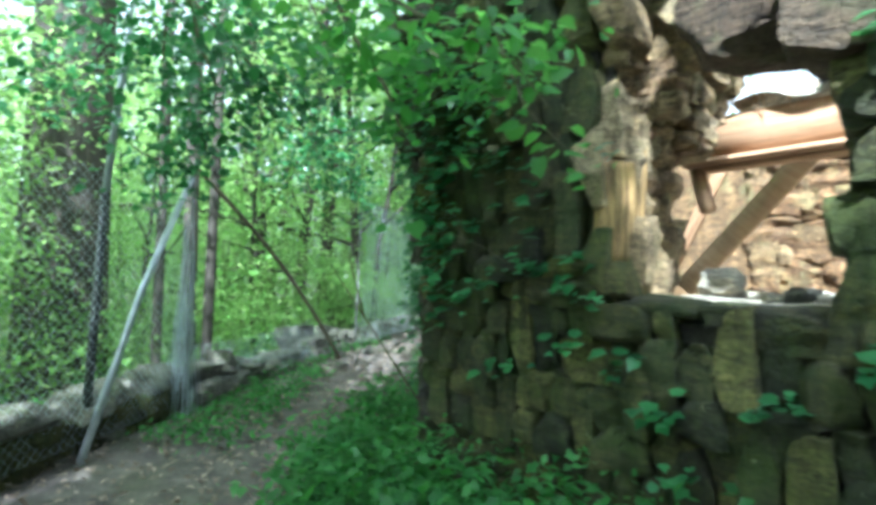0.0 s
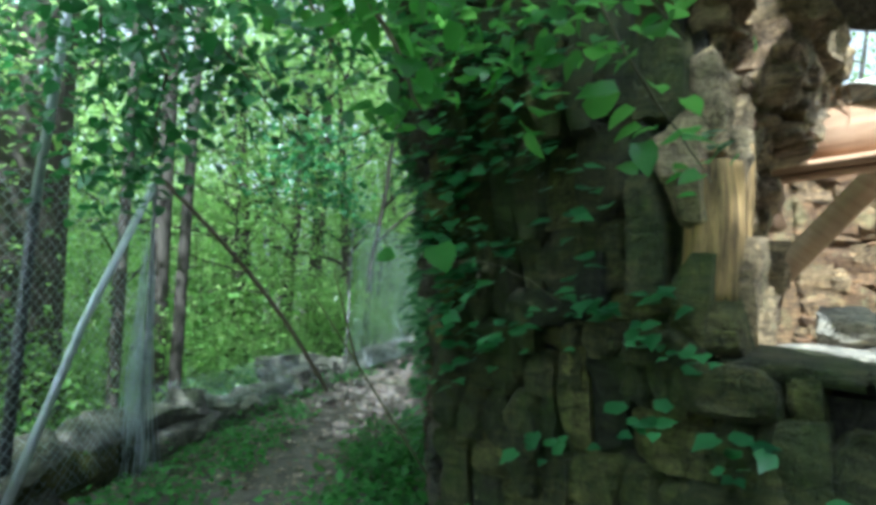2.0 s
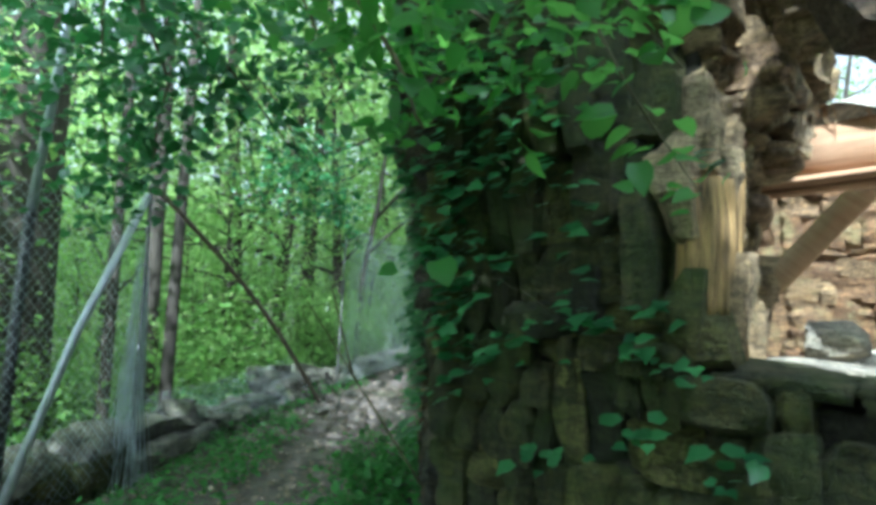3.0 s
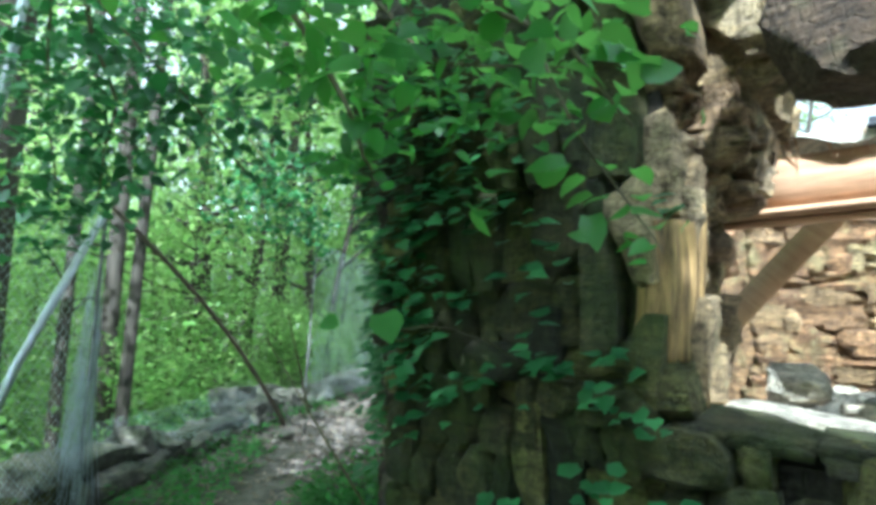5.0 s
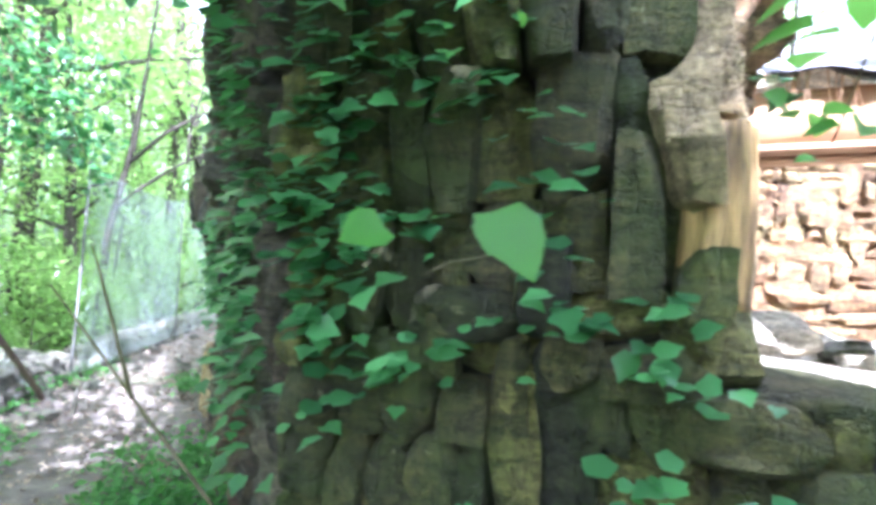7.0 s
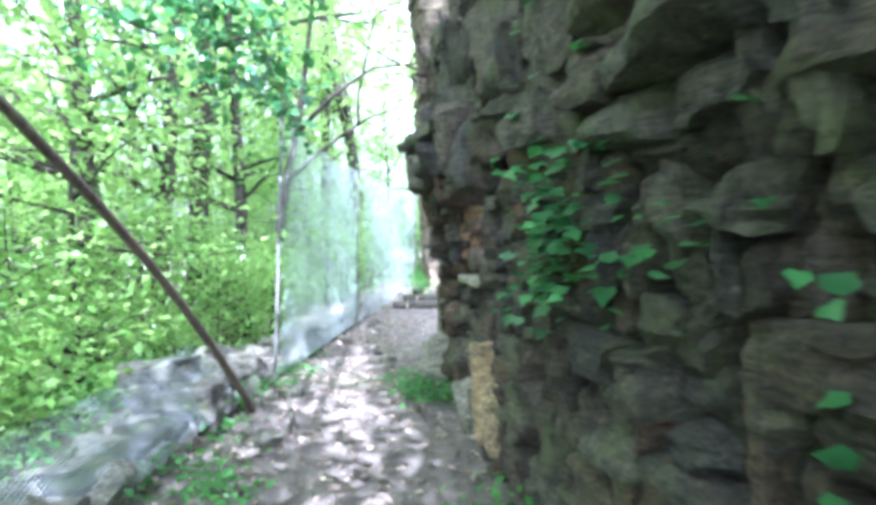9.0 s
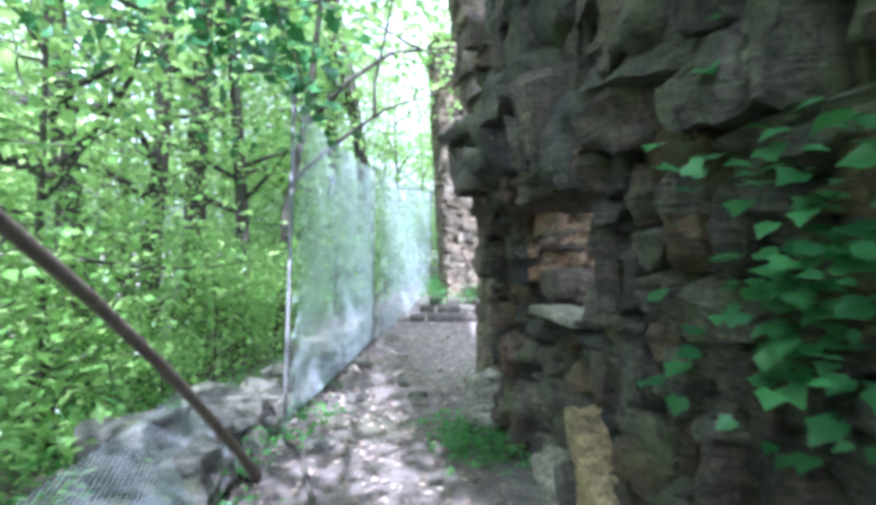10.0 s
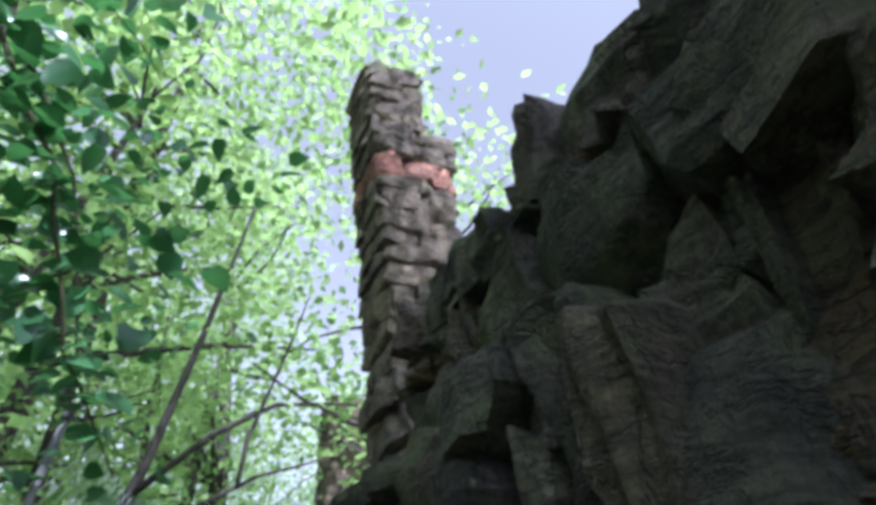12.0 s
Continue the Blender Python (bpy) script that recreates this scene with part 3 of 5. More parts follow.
# ---- inside the ruin ----
def build_interior():
    bm = bmesh.new()
    prism(bm, [w2(-1.2, 4.11), w2(6.2, 4.11), w2(6.2, 4.7), w2(-1.2, 4.7)], -0.2, 2.75)
    back = part("wall_back", bm, BACK_STONE, smooth=False)
    tagged(back, "sunlit ochre rubble wall inside the ruin", "wall", kind="structure")
    rng = random.Random(21)
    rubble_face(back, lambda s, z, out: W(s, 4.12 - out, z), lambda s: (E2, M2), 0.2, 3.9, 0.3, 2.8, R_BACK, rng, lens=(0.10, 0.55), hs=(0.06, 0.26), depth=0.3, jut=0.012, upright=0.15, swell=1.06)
    bm = bmesh.new()
    prism(bm, [w2(5.2, 0.1), w2(5.6, 0.1), w2(5.6, 4.106), w2(5.2, 4.106)], -0.2, 2.6)
    tagged(part("wall_inner", bm, MORTAR, smooth=False), "plain rubble wall closing the ruin", "wall", kind="structure")
    bm = bmesh.new()
    prism(bm, [w2(WIN0 - 0.09, 0.75), w2(5.19, 0.75), w2(5.19, 4.1), w2(0.0, 4.1)], -0.1, 0.55)
    tagged(part("floor_fill", bm, PLASTER, smooth=False), "rubble filled floor of the ruin", "floor", kind="structure")
    # plaster rubble heaped behind the sill
    heap = thing("rubble_heap", "heap of white plaster rubble and broken stone", "rubble", at=W(1.4, 1.2, 0.55))
    bm = bmesh.new()
    bmesh.ops.create_grid(bm, x_segments=26, y_segments=26, size=1)
    for v in bm.verts:
        p = W(1.55 + v.co.x * 1.55, 1.55 + v.co.y * 0.95, 0)
        r = max(abs(v.co.x), abs(v.co.y))
        z = 0.54 + 0.80 * (1 - r ** 3) * (0.85 - 0.25 * v.co.y) + 0.10 * noise.noise(p * 3) + 0.05 * noise.noise(p * 9)
        v.co = Vector((p.x, p.y, max(z, 0.54))) - heap.location
    part("mound", bm, PLASTER, heap)
    for _ in range(130):
        s, d = rng.uniform(0.75, 2.6), 0.55 + 1.6 * rng.random() ** 1.6
        z = 1.22 - 0.05 * max(0, d - 0.75) + rng.uniform(-0.03, 0.05) - max(0, abs(s - 1.5) - 0.7) * 0.3
        k = rng.uniform(0.03, 0.10)
        ob = stone(heap, R_PLASTER, W(s, d, z) - heap.location, (k * rng.uniform(1, 1.9), k * 1.2, k * rng.uniform(0.5, 1)), (E2, M2), rng, "rubble", 30)
    for s, d, z, l, h in ((0.92, 0.66, 1.33, 0.20, 0.13), (1.20, 0.95, 1.27, 0.16, 0.08)):
        stone(heap, R_PLASTER if h > 0.1 else R_GREY, W(s, d, z) - heap.location, (l, 0.2, h), (E2, M2), rng, "rubble", 25)
    rot = Matrix((E2.to_3d(), M2.to_3d(), Z3)).transposed().to_4x4()
    # beam with its lower boards
    beam = thing("roof_beam", "reddish brown fallen roof beam with split lower boards", "beam", at=W(2.1, 2.05, 2.45))
    beam.matrix_basis = Matrix.Translation(W(1.95, 2.05, 2.42)) @ rot @ pose(0, 0, 0, 0, -1.5, 0)
    part("beam", plank((3.3, 0.16, 0.34), 0.008, 1), TIMBER, beam)
    for i, (dy, dz, hgt) in enumerate(((-0.10, -0.175, 0.05), (-0.03, -0.215, 0.035), (0.04, -0.20, 0.04))):
        b = part("board", plank((3.34 - 0.2 * i, 0.20 - 0.03 * i, hgt), 0.006, 3 + i), TIMBER if i < 2 else PALE_TIMBER, beam)
        b.location = (0.0, dy, dz)
    short = part("stub", plank((0.36, 0.10, 0.10), 0.006, 9), TIMBER, beam)
    short.matrix_basis = pose(-1.58, -0.02, -0.36, 0, 78, 0)
    for k, (a, b, w, lab) in enumerate(((W(0.98, 2.75, 2.38), W(-0.02, 2.75, 1.24), 0.17, "pale sawn diagonal roof brace leaning under the beam"), (W(0.30, 2.9, 2.4), W(-0.25, 2.9, 1.3), 0.10, "thin brown diagonal strut behind the brace"))):
        d = b - a
        br = part("roof_brace", plank((d.length, 0.09, w), 0.006, 20 + k), PALE_TIMBER if k == 0 else TIMBER)
        br.matrix_world = Matrix.Translation((a + b) / 2) @ d.to_track_quat('X', 'Z').to_matrix().to_4x4()
        tagged(br, lab, "timber")
    # roofing debris on the beam
    debris = thing("roof_debris", "white roofing rubble with a torn black membrane on the beam", "debris", at=W(2.1, 2.3, 2.64))
    bm = bmesh.new()
    bmesh.ops.create_grid(bm, x_segments=40, y_segments=10, size=1)
    for v in bm.verts:
        s, d = 2.2 + v.co.x * 1.6, 2.25 + v.co.y * 0.36
        p = W(s, d, 2.62 + 0.20 * (1 - v.co.y ** 2) * (1 - v.co.x ** 4) + 0.07 * noise.noise(Vector((s * 4, d * 4, 1))))
        v.co = p - debris.location
    part("heap", bm, PLASTER, debris)
    bm = bmesh.new()
    bmesh.ops.create_grid(bm, x_segments=40, y_segments=6, size=1)
    for v in bm.verts:
        s, d = 2.5 + v.co.x * 1.35, 2.0 + v.co.y * 0.14
        v.co = W(s, d, 2.70 + 0.05 * v.co.y + 0.05 * noise.noise(Vector((s * 3, d * 5, 7)))) - debris.location
    bmesh.ops.solidify(bm, geom=bm.faces[:], thickness=0.02)
    part("membrane", bm, TARP, debris, "torn black roofing membrane")
    for _ in range(26):
        s = rng.uniform(0.75, 1.6)
        a = W(s, 1.94, 2.66) - debris.location
        bm = bmesh.new()
        tube(bm, [a, a + Vector((rng.uniform(-.02, .02), 0, -0.08)), a + Vector((rng.uniform(-.05, .05), 0, -rng.uniform(0.12, 0.26)))], [0.004, 0.003, 0.002], 4)
        part("root", bm, PALE_TIMBER, debris)


build_interior()


# ---- chimney and far pillar ----
def build_stack(name, label, cat, y0, y1, left, right, top, meshes, rng, hs, red=None, cap=True):
    bm = bmesh.new()
    n = 12
    rings = []
    for i in range(n + 1):
        z = -0.1 + (top - 0.05) * i / n
        rings.append([bm.verts.new((x, y, z)) for x, y in ((left(z) + 0.1, y0 + 0.1), (right(z) - 0.1, y0 + 0.1), (right(z) - 0.1, y1 - 0.1), (left(z) + 0.1, y1 - 0.1))])
    for a, b in zip(rings, rings[1:]):
        for k in range(4):
            bm.faces.new((a[k], a[(k + 1) % 4], b[(k + 1) % 4], b[k]))
    bm.faces.new(rings[-1])
    bm.faces.new(rings[0][::-1])
    core = thing(name, label, cat)
    part("core", bm, MORTAR, core, smooth=False)
    z = 0.0
    X, Y = Vector((1, 0, 0)), Vector((0, 1, 0))
    while z < top - 0.05:
        h = rng.uniform(*hs)
        is_red = red and red[0] < z + h / 2 < red[1]
        zc = z + h / 2
        x0, x1 = left(zc), right(zc)
        for a, b, fix, ax in ((x0, x1, y0, 0), (y0, y1, x0, 1), (y0, y1, x1, 1)):
            s = a
            while s < b - 0.03:
                l = min(rng.uniform(0.16, 0.42), b - s)
                c = s + l / 2
                off = rng.uniform(-0.02, 0.03)
                if ax == 0:
                    stone(core, R_BRICK if is_red else meshes, (c, fix + 0.08 - off, zc), (l * 1.1, 0.24, h * 1.12), (X, Y), rng)
                else:
                    stone(core, R_BRICK if is_red else meshes, (fix + (0.08 if fix == x0 else -0.08), c, zc), (l * 1.1, 0.24, h * 1.12), (Y, X), rng)
                s += l
        z += h
    if cap:
        stone(core, meshes, ((left(top) + right(top)) / 2, (y0 + y1) / 2, top), (right(top) - left(top) + 0.08, y1 - y0 + 0.08, 0.10), (X, Y), rng, "cap_stone", 2)


def chim_left(z):
    return 0.13 - 0.145 * (z - 3.2) if z > 3.2 else min(0.32, 0.08 + 0.3 * (3.2 - z))


def chim_right(z):
    return 0.58 - 0.03 * max(0.0, z - 3.2) if z < 5.5 else 0.18 - 0.05 * (z - 6.2)


build_stack("chimney", "leaning rubble stone chimney stack with a red brick course", "chimney", 9.85, 10.4, chim_left, chim_right, 6.3, R_TOWER, random.Random(31), (0.13, 0.24), red=(4.95, 5.22))
build_stack("stone_pillar", "tall flat-coursed stone pillar of the ruin beyond the steps", "pillar", 16.0, 16.8, lambda z: 1.36 - 0.055 * z, lambda z: 2.05 - 0.03 * z, 5.6, R_TOWER, random.Random(37), (0.12, 0.22), cap=True)


# ---- low wall under the fence ----
def build_low_wall():
    bm = bmesh.new()
    line = [(x - 0.32, y) for x, y in FENCE[:6]]
    for (x0, y0), (x1, y1) in zip(line, line[1:]):
        prism(bm, [(x0 - 0.18, y0), (x0 + 0.18, y0), (x1 + 0.18, y1 - 0.004), (x1 - 0.18, y1 - 0.004)], -1.2, 0.22)
    low = part("wall_low", bm, MORTAR, smooth=False)
    tagged(low, "low dry stone wall edging the path below the fence", "wall", kind="structure")
    rng = random.Random(41)
    y = 1.5
    while y < 17.3:
        l = rng.uniform(0.28, 0.62)
        x = fence_x(y + l / 2) - 0.32
        e = Vector((fence_x(y + 0.3) - fence_x(y), 0.3)).normalized()
        m = Vector((e.y, -e.x))
        near = y < 6.2
        for row, (dx, z, h) in enumerate(((0.10, 0.06, 0.22), (-0.16, 0.10, 0.24), (0.02, 0.28 if near else 0.22, 0.24))):
            if row == 2 and rng.random() < 0.25:
                continue
            stone(low, R_GREY, (x + dx + rng.uniform(-.05, .05), y + l / 2 + rng.uniform(-.05, .05), z + rng.uniform(-.02, .04)), (l * 1.1, rng.uniform(0.28, 0.42), h * rng.uniform(0.9, 1.35)), (e, m), rng, tilt=12)
        y += l
    rubble_face(low, lambda y, z, out: Vector((fence_x(y) - 0.06 + out, y, z)), lambda y: (Vector((0, 1, 0)), Vector((1, 0, 0))), 1.8, 5.4, -0.04, 0.26, R_WALL, rng, lens=(0.16, 0.42), hs=(0.10, 0.16), depth=0.24, upright=0.0)
    for x, yy, z, l, h in ((-2.30, 8.55, 0.30, 0.62, 0.42), (-2.66, 5.22, 0.36, 0.62, 0.22), (-2.05, 9.6, 0.25, 0.5, 0.34), (-2.72, 4.45, 0.36, 0.75, 0.16), (-2.80, 3.65, 0.36, 0.8, 0.17), (-2.86, 2.85, 0.35, 0.7, 0.16)):
        stone(low, R_GREY, (x, yy, z), (l, 0.5, h), ((0, 1, 0), (1, 0, 0)), rng, tilt=6)


build_low_wall()


# ---- loose stones beside the path ----
def loose_stone(at, size, meshes, label, seed, tilt=10, rz=0):
    rng = random.Random(seed)
    ob = new("loose_stone", meshes[seed % len(meshes)])
    ob.matrix_basis = pose(*at, rng.uniform(-tilt, tilt), rng.uniform(-tilt, tilt), rz) @ Matrix.Diagonal((*size, 1))
    tagged(ob, label, "stone", "loose stones by the path")


loose_stone((0.10, 9.26, 0.24), (0.42, 0.16, 0.54), R_PALE, "pale flat stone leaning on the schist wall", 2, 6, 12)
loose_stone((0.06, 7.80, 0.19), (0.40, 0.15, 0.42), R_PALE, "pale rounded slab leaning on the foot of the wall", 3, 12, 25)
rg = random.Random(43)
for i in range(26):
    y = rg.uniform(5, 15)
    x = rg.choice((fence_x(y) + rg.uniform(0.0, 0.45), min(0.0, fence_x(y) + 2.2) - rg.uniform(0.05, 0.4)))
    k = rg.uniform(0.05, 0.16)
    loose_stone((x, y, ground_z(x, y) + k * 0.2), (k * 1.4, k, k * 0.7), R_GREY, "small grey stone lying on the path edge", i + 4)


# ---- steps at the end of the path ----
def build_steps():
    for i, (x, y) in enumerate(((1.05, 14.55), (1.35, 15.15), (1.65, 15.75))):
        z = ground_z(x, y)
        st = thing("path_step", "weathered log step set in the dirt path", "step", "log steps", at=(x, y, z))
        bm = bmesh.new()
        tube(bm, [(-0.75, 0.12, 0.05), (-0.2, 0.02, 0.07), (0.3, -0.04, 0.06), (0.85, -0.1, 0.05)], [0.085, 0.09, 0.088, 0.08], 12)
        part("log", bm, BARK, st)
        for dx in (-0.5, 0.55):
            bm = bmesh.new()
            tube(bm, [(dx, -0.10, -0.15), (dx, -0.09, 0.12)], 0.025, 8)
            part("peg", bm, POLE, st)


build_steps()


# ---- fence ----
def build_fence():
    fence = thing("chain_link_fence", "sagging galvanised chain-link fence on thin steel posts", "fence")
    H = 2.15
    posts = []
    for i, (x, y) in enumerate(FENCE):
        lean = (0.08, -0.06) if i == 2 else (0.10, 0.0) if i == 3 else (0.02, 0.0)
        top = (x + lean[0], y + lean[1], H + (0.15 if i == 2 else 0.45 if i > 2 else 0) + 0.08 * max(0, i - 4))
        bm = bmesh.new()
        tube(bm, [(x, y, -0.3), ((x + top[0]) / 2, (y + top[1]) / 2, 1.0), top], 0.016, 10)
        p = part("post", bm, DULL, fence)
        bm = bmesh.new()
        tube(bm, [Vector(top) - Vector((0, 0, 0.02)), Vector(top) + Vector((0, 0, 0.03)), Vector(top) + Vector((0, 0, 0.05))], [0.024, 0.024, 0.010], 10)
        part("post_cap", bm, DULL, p)
        posts.append((Vector((x, y, 0.12 + 0.1 * max(0, i - 4))), Vector(top)))
    for k, ((a0, a1), (b0, b1)) in enumerate(zip(posts, posts[1:])):
        length = (b0 - a0).length
        pitch = 0.075 if k < 4 else 0.10
        n = int(length / pitch)
        rows = 30

        def at(u, v):
            lo, hi = a0.lerp(b0, u), a1.lerp(b1, u)
            sag = -0.10 * math.sin(math.pi * u) * v
            if k == 2:
                lo, hi = lo + Vector((-0.05, 0, 0.0)), lo.lerp(hi, 0.22) + Vector((-0.45, 0, 0))
            p = lo.lerp(hi, v)
            side = 0.05 * noise.noise(Vector((u * 4 + k * 7, v * 2, 5)))
            return p + Vector((side + 0.02, 0, sag))
        verts, faces = [], []
        run = (a1 - a0).length / length
        r = 0.0016 if k < 3 else 0.0026

        def wire(pts):
            base = len(verts)
            for p in pts:
                verts.extend(((p.x - r, p.y, p.z), (p.x + r * 0.5, p.y + r, p.z), (p.x + r * 0.5, p.y - r, p.z)))
            for j in range(len(pts) - 1):
                q = base + j * 3
                for c in range(3):
                    faces.append((q + c, q + (c + 1) % 3, q + 3 + (c + 1) % 3, q + 3 + c))
        for i in range(-int(n * run) - 1, n + 1):
            for sign in (1, -1):
                pts = []
                for j in range(9):
                    v = j / 8
                    u = (i * pitch / length) + v * run
                    if sign < 0:
                        u = 1 - u
                    if (-0.001 <= u <= 1.001) if k != 2 else (0.08 < u < 0.86):
                        pts.append(at(u, v))
                if len(pts) > 1:
                    wire(pts)
        for v in (() if k == 2 else (0.0, 1.0)):
            wire([at(j / 12, v) for j in range(13)])
        me = bpy.data.meshes.new("wire_mesh")
        me.from_pydata(verts, [], faces)
        me.materials.append(WIRE)
        ob = part("wire_mesh", me, WIRE, fence, "woven diamond wire mesh")
    # torn mesh gathered round the leaning post
    rng = random.Random(61)
    bm = bmesh.new()
    for i in range(70):
        a, b = rng.uniform(0, math.tau), rng.uniform(-1.6, 1.6)
        r0, r1 = rng.uniform(0.06, 0.20), rng.uniform(0.02, 0.06)
        base, top = Vector((-2.38, 5.25, 0.02)), Vector((-2.36, 5.32, rng.uniform(0.9, 1.9)))
        tube(bm, [base + Vector((math.cos(a) * r0, math.sin(a) * r0, 0)), base.lerp(top, 0.4) + Vector((math.cos(a + b * .5) * r0 * .6, math.sin(a + b * .5) * r0 * .6, 0)), top + Vector((math.cos(a + b) * r1, math.sin(a + b) * r1, 0))], 0.0022, 3, cap=False)
    part("gathered_mesh", bm, WIRE, fence, "loose wire mesh gathered round the post")
    # brace pipe and the other poles
    bm = bmesh.new()
    tube(bm, [(-2.34, 5.30, 2.26), (-2.40, 4.6, 1.20), (-2.44, 3.95, 0.0)], 0.029, 10)
    pipe = part("brace_pipe", bm, GALV)
    tagged(pipe, "bright galvanised brace pipe leaning on the fence post", "pipe")
    bm = bmesh.new()
    pts = [Vector((-2.36, 5.40, 2.36)).lerp(Vector((-1.62, 8.72, 0.03)), i / 8) + Vector((0.03 * math.sin(math.pi * i / 8), 0, 0.15 * math.sin(math.pi * i / 8))) for i in range(9)]
    tube(bm, pts, [0.022, 0.023, 0.023, 0.025, 0.025, 0.026, 0.027, 0.028, 0.031], 9)
    tagged(part("leaning_pole", bm, POLE), "long brown wooden pole leaning down from the fence to the path", "pole")
    pole = thing("marker_post", "tall thin post, black sleeve below and silver pipe above", "post", at=(-2.56, 4.22, 0))
    bm = bmesh.new()
    tube(bm, [(-0.04, 0, -0.1), (0.02, 0, 0.9), (0.08, 0, 1.95)], [0.036, 0.034, 0.034], 10)
    part("sleeve", bm, BLACK, pole, "black rubber sleeve")
    bm = bmesh.new()
    tube(bm, [(0.079, 0, 1.94), (0.20, 0, 3.0), (0.30, 0, 4.1)], 0.027, 10)
    part("pipe", bm, GALV, pole, "silver galvanised pipe")
    bm = bmesh.new()
    tube(bm, [(-1.50, 9.42, 0.0), (-1.36, 9.0, 0.04), (-1.28, 8.3, 0.03), (-1.24, 7.95, 0.01)], [0.02, 0.022, 0.02, 0.012], 8)
    tagged(part("surface_root", bm, BARK), "thin brown root lying on the dirt path", "root")


build_fence()

# ---- trees ----
def limb_points(rng, a, d, length, n=5, wander=0.25, lift=0.1):
    pts, p, v = [Vector(a)], Vector(a), Vector(d).normalized()
    for _ in range(n):
        v = (v + Vector((rng.uniform(-wander, wander), rng.uniform(-wander, wander), rng.uniform(-wander, wander) + lift))).normalized()
        p = p + v * length / n
        pts.append(p.copy())
    return pts


def tree_meshes(seed, height, trunk_r, crown_lo, spread, clusters, per, leaf, radius, material=LEAF_TREE):
    """Trunk with limbs, and a crown of leaf clumps round the limb ends."""
    rng = random.Random(seed)
    bm = bmesh.new()
    tp = limb_points(rng, (0, 0, -0.4), (0.03, 0.02, 1), height * 0.92, 8, 0.07, 0.12)
    tube(bm, tp, [trunk_r * (1.25 if i == 0 else 1 - 0.10 * i) for i in range(9)], 10)
    ends = []
    for i in range(int(clusters / 3)):
        k = rng.uniform(max(0.08, crown_lo / height), 0.98)
        j = min(7, int(k * 8))
        base = tp[j].lerp(tp[j + 1], k * 8 - j)
        ang = rng.uniform(0, math.tau)
        ln = spread * rng.uniform(0.45, 1.0) * (1.15 - 0.55 * k)
        pts = limb_points(rng, base, (math.cos(ang), math.sin(ang), rng.uniform(0.05, 0.6)), ln, 4, 0.3, 0.05)
        r = trunk_r * (1 - 0.8 * k) * 0.45 + 0.008
        tube(bm, pts, [r, r * 0.8, r * 0.6, r * 0.4, r * 0.2], 5, cap=False)
        ends += [pts[-1], pts[-2], pts[2] + Vector((rng.uniform(-.4, .4), rng.uniform(-.4, .4), rng.uniform(-.3, .3)))]
    trunk = to_mesh("trunk", bm, BARK)
    rs = np.random.RandomState(seed)
    pos, nrm = [], []
    for e in ends:
        n = int(per * rs.uniform(0.5, 1.4))
        q = rs.normal(size=(n, 3)) * np.array([radius, radius, radius * 0.45]) + np.array(e)
        pos.append(q)
        nn = rs.normal(size=(n, 3)) * 0.55
        nn[:, 2] += 1
        nrm.append(nn)
    pos, nrm = np.concatenate(pos), np.concatenate(nrm)
    crown = leaf_cloud("crown", pos, nrm, leaf * rs.uniform(0.6, 1.25, len(pos)), material, "mesh", seed=seed)
    return trunk, crown


TALL = [tree_meshes(200 + i, 13, 0.17, 3.5, 3.8, 60, 44, 0.19, 0.65) for i in range(3)]
YOUNG = [tree_meshes(220 + i, 6.0, 0.045, 0.5, 2.1, 54, 62, 0.10, 0.42) for i in range(4)]
SHRUB = [tree_meshes(240 + i, 2.6, 0.025, 0.15, 1.5, 42, 44, 0.11, 0.34) for i in range(3)]


def plant_tree(kind, at, scale, rz, name, label, cat, group):
    t = thing(name, label, cat, group)
    trunk, crown = kind
    a, b = part("trunk", trunk, None, t), part("crown", crown, None, t)
    t.matrix_basis = Matrix.Translation(at) @ Matrix.Rotation(rz, 4, 'Z') @ Matrix.Diagonal((scale, scale, scale * 1.0, 1))
    return t


